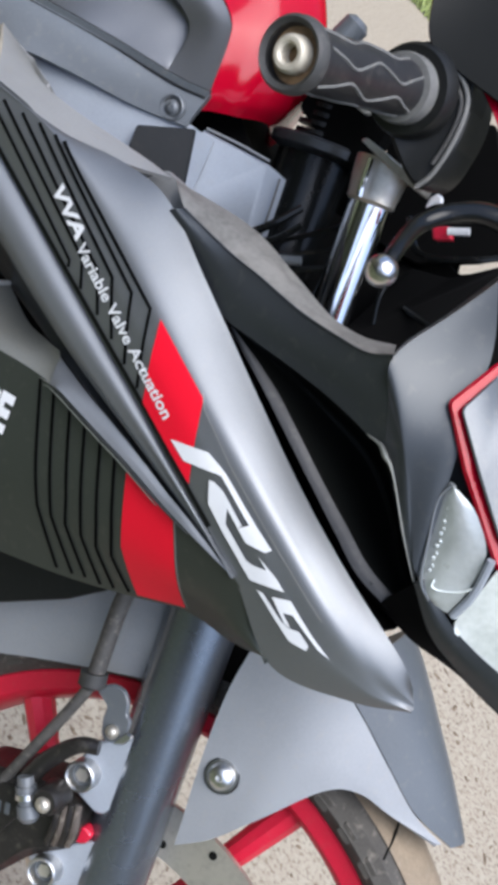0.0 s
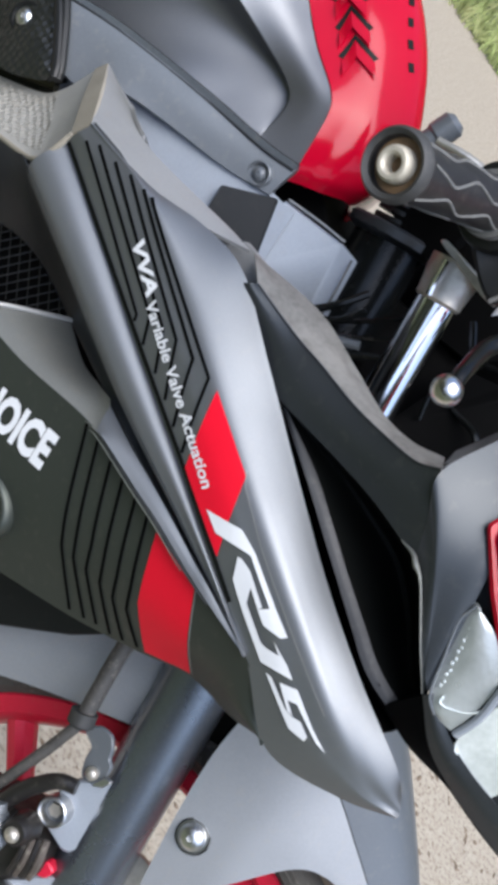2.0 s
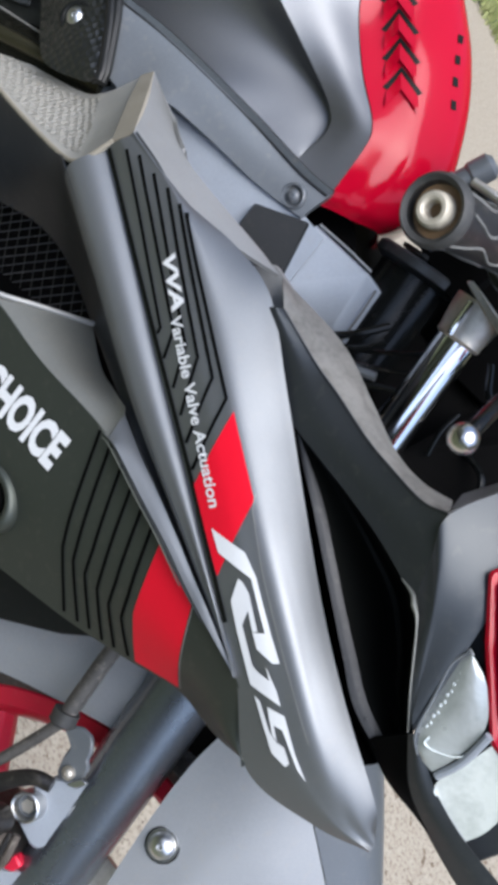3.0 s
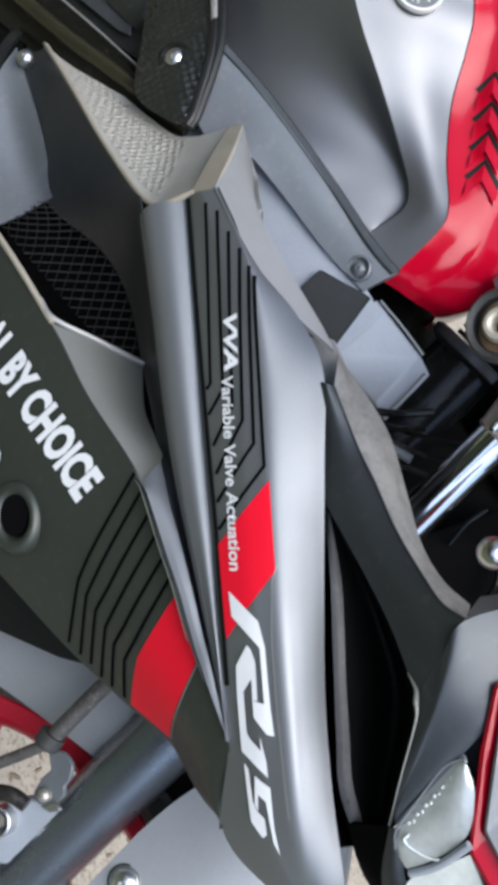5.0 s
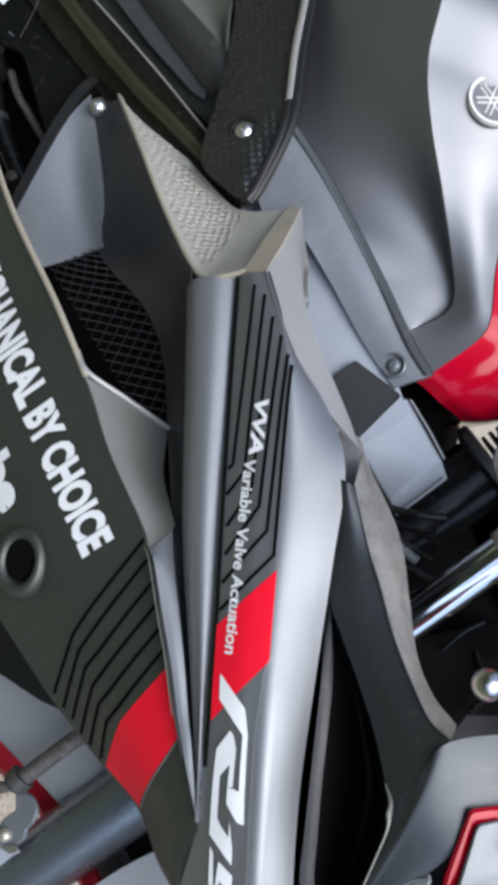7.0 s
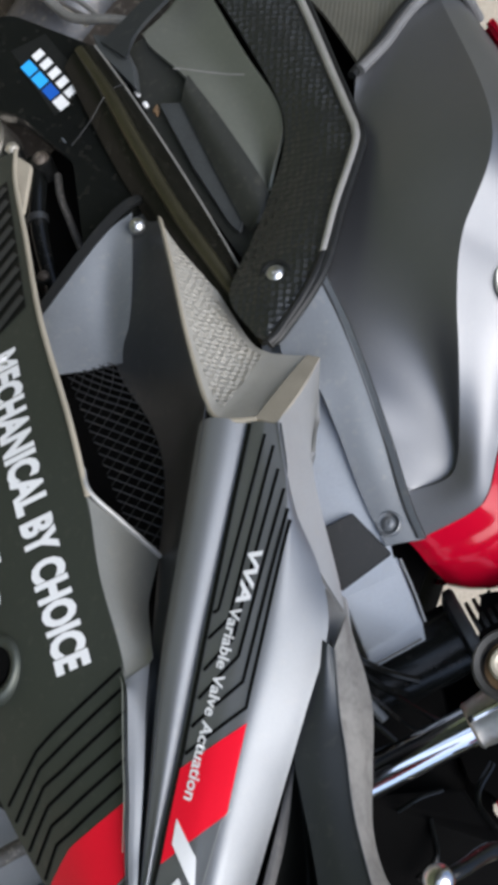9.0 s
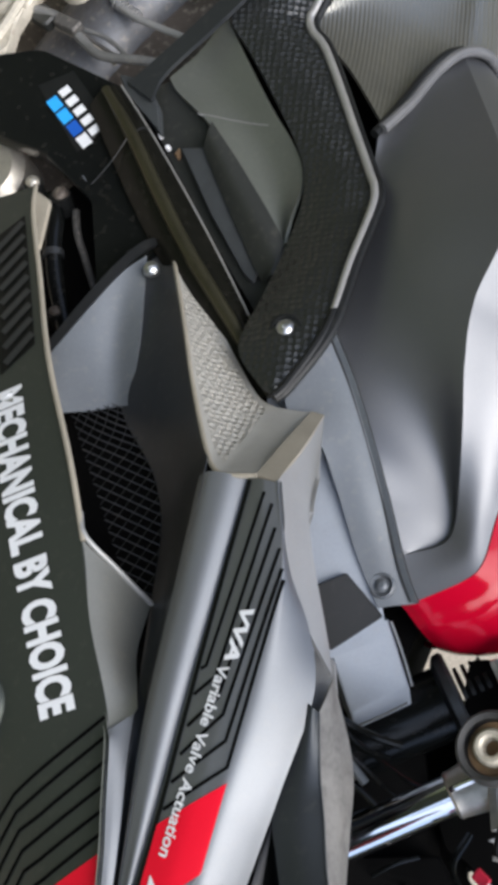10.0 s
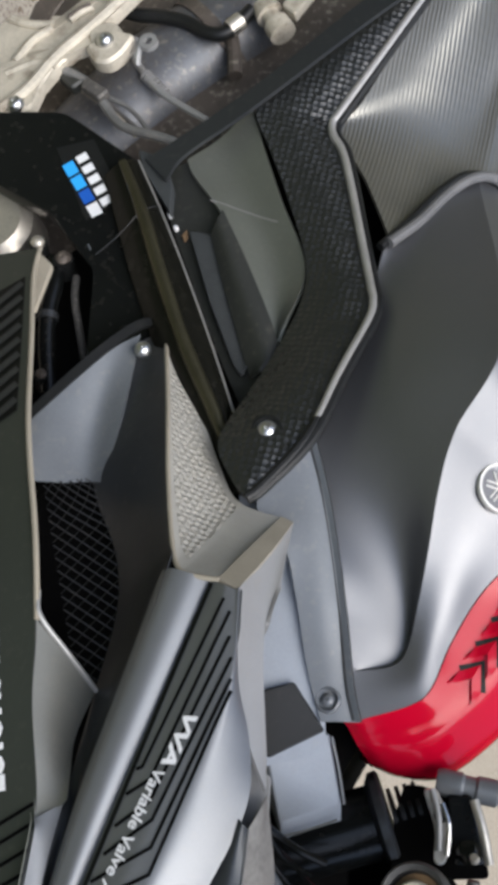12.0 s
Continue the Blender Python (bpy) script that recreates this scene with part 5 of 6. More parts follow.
for line, r in (([(0.050, -0.122, 0.806), (0.076, -0.112, 0.842), (0.094, -0.112, 0.872), (0.100, -0.108, 0.892)], 0.0019), ([(0.062, -0.125, 0.808), (0.086, -0.114, 0.838), (0.104, -0.112, 0.862), (0.112, -0.108, 0.886)], 0.0016),
                ([(0.126, -0.118, 0.820), (0.113, -0.114, 0.848), (0.104, -0.112, 0.874)], 0.0014), ([(0.160, -0.10, 0.848), (0.150, -0.104, 0.864), (0.144, -0.10, 0.880)], 0.0018), ([(0.165, -0.09, 0.870), (0.19, -0.10, 0.875), (0.205, -0.10, 0.862)], 0.0026),
                ([(0.052, -0.130, 0.815), (0.060, -0.124, 0.832), (0.066, -0.122, 0.848), (0.070, -0.118, 0.866)], 0.0030), ([(0.070, -0.128, 0.806), (0.082, -0.124, 0.826), (0.098, -0.122, 0.842)], 0.0034),
                ([(0.060, -0.126, 0.822), (0.074, -0.124, 0.838), (0.080, -0.122, 0.858)], 0.0024), ([(0.092, -0.124, 0.812), (0.100, -0.122, 0.834), (0.112, -0.120, 0.850)], 0.0026),
                ([(0.125, -0.11, 0.915), (0.150, -0.12, 0.905), (0.175, -0.12, 0.925), (0.19, -0.11, 0.945)], 0.0026)):
    link("cable", pipe([(x, y + 0.012, z) for x, y, z in line], r, 24, 8), HOOD if r > 0.0031 else GLOSS)

# windscreen side and dash cowl beyond the bar
link("screen_side", loft([[(0.050, -0.190, 1.03), (0.075, -0.195, 1.000), (0.100, -0.195, 0.997), (0.140, -0.195, 1.003)], [(0.040, -0.15, 1.10), (0.10, -0.16, 1.10), (0.15, -0.17, 1.10), (0.22, -0.18, 1.10)]], 24, 8), LINE, label="black side of the upper cowl")
link("cowl_red", loft([[(0.112, -0.185, 1.003), (0.150, -0.19, 0.990), (0.20, -0.20, 0.96)], [(0.135, -0.185, 1.003), (0.18, -0.19, 1.003), (0.24, -0.20, 1.0)]], 16, 5), RED, cowl)

# ---- fork, brake, wheel ----
WX, WZ = 0.396, 0.304
SA = Vector((0.2525, -0.080, 0.579))
slider = link("fork_slider", turned([(-0.10, 0.0), (-0.10, 0.0280), (0.10, 0.0280), (0.16, 0.0290), (0.28, 0.0290), (0.30, 0.022), (0.30, 0.0)], SA, FD, 40), FORK, label="blue-black fork slider with dust")
link("caliper_lug", slab([(0.258, -0.110, 0.472), (0.256, -0.110, 0.490), (0.272, -0.105, 0.520), (0.305, -0.105, 0.470), (0.2992, -0.108, 0.4540), (0.270, -0.110, 0.452)], 0.012, 0.006, edge=0.002), BOX, slider)
link("caliper_lug", slab([(0.290, -0.110, 0.400), (0.296, -0.110, 0.412), (0.315, -0.105, 0.444), (0.345, -0.105, 0.400), (0.330, -0.105, 0.370), (0.300, -0.110, 0.380)], 0.012, 0.006, edge=0.002), BOX, slider)
for p in ((0.269, -0.116, 0.469), (0.305, -0.116, 0.394)):
    link("collar", turned([(0.002, 0.0088), (-0.0035, 0.0096), (-0.0042, 0.0108), (-0.0035, 0.0120), (0.010, 0.0124), (0.010, 0.0088)], p, (0, 1, 0), 32, closed=True), STEEL, slider, "bright steel collar bolt")
    link("collar_bolt", turned([(0.001, 0.0), (0.001, 0.0055), (0.006, 0.0060)], p, (0, 1, 0), 6), ALLOY, slider)
    link("collar_floor", turned([(0.004, 0.0), (0.004, 0.009), (0.006, 0.009)], p, (0, 1, 0), 20), PANEL, slider)
caliper = link("brake_caliper", slab([(0.205, -0.122, 0.400), (0.244, -0.124, 0.436), (0.262, -0.126, 0.448), (0.294, -0.122, 0.448), (0.306, -0.120, 0.426), (0.290, -0.124, 0.396), (0.280, -0.122, 0.340), (0.210, -0.120, 0.350)], 0.05, 0.010, edge=0.007), CALIPER, label="black brake caliper with fittings and bolts")
link("caliper_barrel", turned([(-0.010, 0.0), (-0.010, 0.009), (-0.007, 0.0108), (0.0, 0.0112), (0.012, 0.012)], (0.2685, -0.136, 0.4495), (0, 1, 0), 24), CALIPER, caliper)
bolt((0.2690, -0.1465, 0.4480), (0, -1, 0), 0.0050, caliper, ALLOY)
link("banjo", turned([(-0.017, 0.0), (-0.017, 0.0062), (-0.010, 0.0064), (-0.010, 0.0080), (-0.003, 0.0080), (-0.003, 0.0066), (0.004, 0.0066), (0.004, 0.0082), (0.013, 0.0082), (0.017, 0.005)], (0.2575, -0.136, 0.4335), (0.55, 0, -0.42), 22), PANEL, caliper, "ribbed hose fitting")
link("banjo_ring", turned([(-0.002, 0.0062), (-0.002, 0.0086), (0.002, 0.0086), (0.002, 0.0062)], (0.2555, -0.136, 0.4352), (0.55, 0, -0.42), 22, closed=True), STEEL, caliper)
for k in range(4):
    p, q = Vector((0.2760 + 0.0030 * k, -0.127, 0.4470 + 0.0042 * k)), Vector((0.2910 + 0.0036 * k, -0.127, 0.4190 + 0.0042 * k))
    link("caliper_rib", pipe([p, (p + q) / 2 + Vector((0.003, -0.003, 0.0)), q], [0.0030, 0.0036, 0.0030], 14, 8), (CALIPER, ENGINE)[k % 2], caliper)
link("red_clip", slab([(0.2955, -0.110, 0.4311), (0.2983, -0.110, 0.4412), (0.3081, -0.110, 0.4419), (0.3089, -0.110, 0.4318), (0.3025, -0.110, 0.4261)], 0.01, 0.003), WHEELRED, caliper)
link("caliper_boot", pipe([(0.2455, -0.125, 0.438), (0.2444, -0.125, 0.4550), (0.2470, -0.125, 0.4740), (0.2526, -0.125, 0.4900), (0.2625, -0.123, 0.4990)], [0.0075, 0.0072, 0.0066, 0.0062, 0.0058], 24, 12), CALIPER, caliper)
film_plate = skin(link("caliper_face", slab([(0.212, -0.1235, 0.395), (0.246, -0.1255, 0.428), (0.262, -0.1275, 0.420), (0.262, -0.1255, 0.380), (0.220, -0.1235, 0.365)], 0.006, 0.006), CALIPER, caliper))
film("lettering", [stroke([(0.226 + 0.0062 * k, 0.387 + 0.0050 * k), (0.2295 + 0.0062 * k, 0.3898 + 0.0050 * k)], 0.009) for k in range(5)], film_plate, PANEL, "grey bars of raised writing")
hose = link("brake_hose", pipe([(0.178, -0.105, 0.606), (0.194, -0.11, 0.573), (0.208, -0.113, 0.548), (0.223, -0.116, 0.522)], 0.0066, 20, 14), HOSE, label="dusty black brake hose in a clip")
link("hose_ring", turned([(-0.006, 0.007), (-0.006, 0.0105), (0.004, 0.0105), (0.006, 0.008)], (0.221, -0.1158, 0.5245), (0.6, -0.05, -0.8), 24), RUBBER, hose)
link("hose_lower", pipe([(0.223, -0.116, 0.522), (0.227, -0.1175, 0.490), (0.230, -0.119, 0.455), (0.234, -0.12, 0.415)], 0.0046, 24, 12), HOSE, hose, "thin brake pipe")
link("hose_clip", slab([(0.226, -0.112, 0.5200), (0.2327, -0.112, 0.5332), (0.2428, -0.112, 0.5377), (0.2522, -0.112, 0.5329), (0.2569, -0.112, 0.5262), (0.2627, -0.112, 0.5255), (0.2679, -0.112, 0.5154), (0.2647, -0.112, 0.5017), (0.2560, -0.112, 0.4990), (0.2460, -0.112, 0.5100), (0.2423, -0.112, 0.5190)], 0.004, 0.004), PANEL, hose)
bolt((0.2590, -0.114, 0.5095), (0, -1, 0), 0.0045, hose, ALLOY)
link("clip_tab", slab([(0.266, -0.116, 0.505), (0.272, -0.116, 0.512), (0.272, -0.116, 0.522), (0.267, -0.116, 0.520)], 0.003, 0.001), STEEL, hose)

wheel = link("front_wheel", turned([(-0.034, 0.242), (-0.039, 0.248), (-0.040, 0.262), (-0.037, 0.265), (-0.033, 0.263), (-0.030, 0.250), (0.030, 0.250), (0.035, 0.265), (0.040, 0.262), (0.038, 0.245), (0.012, 0.233), (-0.012, 0.233)], (WX, 0, WZ), (0, 1, 0), 96, closed=True), WHEELRED, label="red cast front wheel")
prof = [(-0.036, 0.262), (-0.046, 0.268), (-0.052, 0.277), (-0.048, 0.289), (-0.036, 0.297), (-0.018, 0.303), (0.0, 0.305), (0.018, 0.303), (0.036, 0.297), (0.048, 0.287), (0.052, 0.272), (0.047, 0.268), (0.036, 0.262), (0.0, 0.252)]
tyre = link("tyre", turned(prof, (WX, 0, WZ), (0, 1, 0), 96, closed=True), TYRE, wheel, "dusty tyre with a block tread")
link("tread", turned([(-0.040, 0.2962), (-0.030, 0.3002), (-0.018, 0.3036), (0.0, 0.3056), (0.018, 0.3036), (0.030, 0.3002), (0.040, 0.2962), (0.0, 0.300)], (WX, 0, WZ), (0, 1, 0), 96, closed=True), TREAD, tyre, "brown dusty tread")
for k in range(60):
    a = 2 * math.pi * k / 60
    ca, sa = math.cos(a), math.sin(a)
    def on(r, y, da):
        return (WX + r * math.cos(a + da), y, WZ + r * math.sin(a + da))
    link("tread_block", slab([on(0.271, -0.0508, -0.026), on(0.271, -0.0508, 0.026), on(0.283, -0.0520, 0.028), on(0.283, -0.0520, -0.028)], 0.004, 0.002, (0, -1, 0)), TYRE, tyre)
    if k % 2:
        link("tread_groove", pipe([on(0.2905, -0.046, 0.0), on(0.3015, -0.030, 0.03), on(0.3045, -0.008, 0.05)], 0.0010, 8, 6), LINE, tyre)
for deg in (91, 151, 224, 296, 24):
    for side in (0,):
        a, c0 = radians(deg), radians(deg + 5)
        link("spoke", pipe([(WX + 0.03 * math.cos(c0), -0.012, WZ + 0.03 * math.sin(c0)), (WX + 0.13 * math.cos((a + c0) / 2), -0.018, WZ + 0.13 * math.sin((a + c0) / 2)), (WX + 0.246 * math.cos(a), -0.014, WZ + 0.246 * math.sin(a))], [0.018, 0.010, 0.014], 16, 10), WHEELRED, wheel)
link("hub", turned([(-0.05, 0.02), (-0.05, 0.045), (0.05, 0.045), (0.05, 0.02)], (WX, 0, WZ), (0, 1, 0), 32, closed=True), WHEELRED, wheel)
link("axle", turned([(-0.12, 0.0), (-0.12, 0.012), (0.12, 0.012), (0.12, 0.0)], (WX, 0, WZ), (0, 1, 0), 20), STEEL, wheel)
disc = link("brake_disc", turned([(-0.062, 0.150), (-0.062, 0.193), (-0.057, 0.193), (-0.057, 0.150)], (WX, 0, WZ), (0, 1, 0), 72, closed=True), ALLOY, wheel, "drilled steel brake disc")
for k in range(30):
    a = 2 * math.pi * k / 30
    r = 0.161 + 0.011 * (k % 3)
    link("drill_hole", turned([(0, 0.0035), (0.0012, 0.0035)], (WX + r * math.cos(a), -0.0627, WZ + r * math.sin(a)), (0, 1, 0), 10), LINE, disc)
for k in range(5):
    a = 2 * math.pi * k / 5
    link("disc_arm", pipe([(WX + 0.04 * math.cos(a), -0.055, WZ + 0.04 * math.sin(a)), (WX + 0.153 * math.cos(a + 0.2), -0.059, WZ + 0.153 * math.sin(a + 0.2))], 0.009, 8, 8), ALLOY, disc)

# mudguard: a side cheek and the hood over the tyre
mud = link("mudguard", loft([[(0.2760, -0.094, 0.634), (0.2895, -0.096, 0.596), (0.3130, -0.098, 0.550), (0.3510, -0.098, 0.486)], [(0.308, -0.090, 0.650), (0.322, -0.0945, 0.605), (0.340, -0.0975, 0.560), (0.3640, -0.098, 0.512)], [(0.335, -0.082, 0.660), (0.345, -0.0895, 0.622), (0.358, -0.0945, 0.585), (0.3745, -0.096, 0.552)], [(0.362, -0.069, 0.654), (0.368, -0.077, 0.635), (0.376, -0.083, 0.615), (0.388, -0.083, 0.600)], [(0.405, -0.055, 0.640), (0.405, -0.061, 0.630), (0.405, -0.066, 0.621), (0.406, -0.068, 0.6145)], [(0.445, -0.040, 0.627), (0.441, -0.045, 0.622), (0.437, -0.049, 0.619), (0.434, -0.052, 0.6165)], [(0.476, -0.025, 0.6235), (0.475, -0.0265, 0.623), (0.474, -0.028, 0.6225), (0.473, -0.030, 0.622)]], 24, 60), GUARD, label="blue-grey mudguard with a pointed front", angle=80)
HX = [(0.335, -0.083, 0.661, 0.700), (0.3585, -0.070, 0.656, 0.694), (0.405, -0.055, 0.641, 0.672), (0.445, -0.040, 0.628, 0.652), (0.484, -0.015, 0.624, 0.630)]
link("hood", loft([[(x, y, z) for x, y, z, t in HX], [(x + 0.004, y * 0.45, z + (t - z) * 0.8) for x, y, z, t in HX], [(x + 0.005, 0.0, t) for x, y, z, t in HX], [(x + 0.004, -y * 0.45, z + (t - z) * 0.8) for x, y, z, t in HX], [(x, -y, z) for x, y, z, t in HX]], 30, 24, out=(0, 0, 1)), HOOD, mud)
bolt((0.334, -0.0985, 0.551), (0, -1, 0.1), 0.0105, mud, label="large domed steel bolt")
link("bolt_washer", turned([(-0.001, 0.0), (-0.001, 0.0135), (0.002, 0.0145)], (0.334, -0.0975, 0.551), (0, 1, -0.1), 28), LINE, mud)
link("rear_guard", loft([[(0.085, -0.076, 0.475), (0.125, -0.078, 0.522), (0.165, -0.079, 0.565), (0.222, -0.080, 0.610)], [(0.112, -0.087, 0.452), (0.150, -0.088, 0.498), (0.190, -0.088, 0.538), (0.236, -0.088, 0.578)], [(0.1312, -0.083, 0.4327), (0.1731, -0.083, 0.4769), (0.2121, -0.083, 0.5140), (0.2490, -0.083, 0.5473)]], 24, 10), GUARD, mud)
# black sheet put in for the shade between mudguard and slider
link("guard_gap_shade", slab([(0.205, -0.062, 0.640), (0.300, -0.062, 0.655), (0.320, -0.062, 0.600), (0.285, -0.062, 0.585), (0.222, -0.062, 0.545)], 0.01, 0.003), VOID, mud)
link("radiator_shade", slab([(0.122, -0.125, 0.492), (0.165, -0.125, 0.552), (0.182, -0.125, 0.585), (0.20, -0.125, 0.66), (0.1, -0.125, 0.64), (0.0, -0.125, 0.53), (0.04, -0.125, 0.40)], 0.01, 0.0), BLACK, label="black grained shade under the fairing")

# ---- engine side ----
link("engine_barrel", pipe([(-0.48, -0.03, 0.47), (-0.60, -0.04, 0.545), (-0.70, -0.04, 0.63)], 0.055, 20, 28), BARREL, label="grimy grey starter barrel")
link("barrel_band", pipe([(-0.655, -0.04, 0.592), (-0.665, -0.04, 0.600)], 0.058, 4, 28), ENGINE)
link("engine_block", slab([(-0.36, -0.075, 0.42), (-0.20, -0.075, 0.55), (-0.30, -0.075, 0.68), (-0.75, -0.055, 0.80), (-0.85, -0.055, 0.40)], 0.1, 0.02), ENGINE)
link("engine_case", turned([(-0.03, 0.0), (-0.03, 0.030), (-0.02, 0.038), (0.02, 0.04)], (-0.400, -0.090, 0.462), (0, 1, 0), 28), ALLOY, label="pale alloy engine cover")
for p, r, m in (((-0.3801, -0.125, 0.5169), 0.0075, ALLOY), ((-0.3694, -0.122, 0.5435), 0.0085, ENGINE), ((-0.262, -0.115, 0.552), 0.006, ENGINE)):
    bolt(p, (0.1, -1, 0.1), r * 0.75, mat=m, name="engine_bolt")
    link("bolt_boss", turned([(0.0, 0.0), (0.0, r * 1.1), (0.02, r * 1.2)], p, (0.25, 1, -0.1), 18), BLACK)
link("coolant_hose", pipe([(-0.372, -0.112, 0.530), (-0.350, -0.116, 0.540), (-0.322, -0.116, 0.542), (-0.290, -0.112, 0.548), (-0.250, -0.105, 0.560)], 0.0080, 30, 14), GLOSS, label="black coolant hose")
link("oil_line", pipe([(-0.358, -0.112, 0.556), (-0.335, -0.115, 0.562), (-0.312, -0.115, 0.572), (-0.270, -0.110, 0.590)], 0.0034, 30, 10), HOSE, label="thin dusty hose")
link("hose_band", pipe([(-0.318, -0.116, 0.5425), (-0.312, -0.116, 0.5435)], 0.0092, 4, 16), DUCT)
link("clutch_hose", pipe([(-0.630, -0.088, 0.533), (-0.605, -0.094, 0.540), (-0.590, -0.096, 0.552), (-0.572, -0.1, 0.569), (-0.558, -0.1, 0.589), (-0.538, -0.1, 0.630)], 0.0034, 30, 10), LIP, label="pale hose with a coil")
for k in range(6):
    f = k / 5
    p = Vector((-0.582 + 0.017 * f, -0.098, 0.559 + 0.022 * f))
    link("hose_coil", turned([(-0.0014, 0.003), (-0.0014, 0.006), (0.0014, 0.006), (0.0014, 0.003)], p, (0.6, 0, 0.8), 14), LIP)
link("wire_loom", pipe([(-0.575, -0.12, 0.470), (-0.567, -0.12, 0.482), (-0.555, -0.115, 0.515), (-0.533, -0.11, 0.537), (-0.516, -0.11, 0.558), (-0.505, -0.115, 0.600), (-0.50, -0.11, 0.625)], 0.0046, 36, 10), RIB, label="dusty taped wiring loom")
for k, dz in enumerate((0.006, -0.005, 0.012)):
    link("wire", pipe([(-0.570, -0.112, 0.478 + dz), (-0.552, -0.108, 0.512 + dz), (-0.531 - 0.004 * k, -0.104, 0.545 + dz), (-0.51, -0.106, 0.575 + dz)], 0.0022, 24, 8), (HOSE, DUSTY, RIB)[k])
link("loom_plug", slab([(-0.574, -0.120, 0.482), (-0.560, -0.120, 0.480), (-0.546, -0.120, 0.500), (-0.556, -0.120, 0.510), (-0.570, -0.120, 0.500)], 0.012, 0.004, edge=0.002), INSIDE, label="black wiring plug")
link("loom_plug", slab([(-0.560, -0.122, 0.512), (-0.548, -0.122, 0.508), (-0.536, -0.122, 0.530), (-0.546, -0.122, 0.538)], 0.010, 0.003, edge=0.002), HOSE, label="dusty wiring plug")
link("hose_eye", turned([(-0.002, 0.0040), (-0.002, 0.0085), (0.003, 0.0090), (0.003, 0.0040)], (-0.5913, -0.136, 0.5687), (0, 1, 0), 20, closed=True), LIP)
link("hose_neck", pipe([(-0.5913, -0.134, 0.5600), (-0.580, -0.130, 0.5600), (-0.5733, -0.125, 0.5600)], 0.0032, 12, 8), LIP)
link("breather_hose", pipe([(-0.660, -0.10, 0.505), (-0.650, -0.10, 0.530), (-0.649, -0.1, 0.560), (-0.645, -0.1, 0.584), (-0.634, -0.1, 0.609), (-0.638, -0.1, 0.628), (-0.665, -0.1, 0.645)], 0.007, 36, 12), BLACK, label="black breather hose")
link("hose_clamp", pipe([(-0.640, -0.1, 0.628), (-0.652, -0.1, 0.637)], 0.0085, 4, 14), ALLOY)
link("stay", pipe([(-0.70, -0.085, 0.600), (-0.64, -0.085, 0.628), (-0.60, -0.085, 0.640)], 0.007, 16, 10), ENGINE)
link("brake_switch", turned([(-0.02, 0.0), (-0.02, 0.012), (-0.006, 0.014), (-0.006, 0.009), (0.006, 0.009), (0.006, 0.013), (0.02, 0.013)], (-0.655, -0.1, 0.668), (0.6, 0, 0.5), 20), CAST, label="pale metal brake fitting")
link("switch_arm", slab([(-0.665, -0.11, 0.675), (-0.655, -0.11, 0.690), (-0.690, -0.11, 0.705), (-0.700, -0.11, 0.690)], 0.012, 0.003), CAST)
peg = link("peg_bracket", slab([(-0.500, -0.132, 0.436), (-0.510, -0.132, 0.463), (-0.527, -0.132, 0.472), (-0.566, -0.132, 0.489), (-0.601, -0.132, 0.513), (-0.665, -0.132, 0.550), (-0.690, -0.132, 0.520), (-0.620, -0.132, 0.480), (-0.612, -0.132, 0.420), (-0.58, -0.132, 0.40)], 0.014, 0.006, edge=0.003), CAST, label="pale cast footpeg bracket with ribs and holes")
link("bracket_boss", slab([(-0.603, -0.138, 0.505), (-0.570, -0.138, 0.520), (-0.566, -0.138, 0.540), (-0.590, -0.138, 0.552), (-0.612, -0.138, 0.530)], 0.016, 0.008, edge=0.003), CAST, peg)
link("bracket_foot", slab([(-0.5551, -0.136, 0.4312), (-0.5762, -0.136, 0.4735), (-0.6000, -0.136, 0.5035), (-0.5865, -0.136, 0.5174), (-0.5679, -0.136, 0.4872), (-0.5419, -0.136, 0.4796), (-0.5105, -0.136, 0.4760), (-0.4960, -0.136, 0.4482), (-0.500, -0.136, 0.42)], 0.014, 0.005, edge=0.003), CAST, peg)
bolt((-0.5120, -0.1375, 0.4600), (0, -1, 0), 0.0075, peg)
link("bracket_lug", slab([(-0.5779, -0.1385, 0.5103), (-0.5944, -0.1385, 0.5169), (-0.6011, -0.1385, 0.5346), (-0.5977, -0.1385, 0.5549), (-0.5749, -0.1385, 0.5472), (-0.5633, -0.1385, 0.5366), (-0.5645, -0.1385, 0.5224)], 0.016, 0.006, edge=0.003), CAST, peg)
bolt((-0.587, -0.141, 0.528), (0, -1, 0), 0.007, peg)
link("bracket_rib", pipe([(-0.505, -0.137, 0.446), (-0.527, -0.137, 0.466), (-0.566, -0.137, 0.484), (-0.601, -0.137, 0.508), (-0.66, -0.137, 0.545)], 0.005, 30, 8), CAST, peg)
for pts in ([(-0.600, 0.442), (-0.629, 0.444), (-0.647, 0.460), (-0.641, 0.474), (-0.620, 0.467), (-0.606, 0.464)], [(-0.525, 0.439), (-0.553, 0.431), (-0.544, 0.440), (-0.529, 0.445)]):
    link("bracket_hole", slab([(x, -0.1332, z) for x, z in pts], 0.0015, 0.004), ENGINE, peg, "dark opening in the bracket")
link("bracket_web", slab([(-0.592, -0.1330, 0.464), (-0.636, -0.1330, 0.505), (-0.668, -0.1330, 0.538), (-0.672, -0.1330, 0.520), (-0.640, -0.1330, 0.492), (-0.604, -0.1330, 0.466)], 0.0015, 0.004), DUSTY, peg, "dull recessed web")
link("bracket_web", slab([(-0.580, -0.1330, 0.478), (-0.548, -0.1330, 0.466), (-0.540, -0.1330, 0.452), (-0.572, -0.1330, 0.452)], 0.0015, 0.004), DUSTY, peg, "dull recessed web")
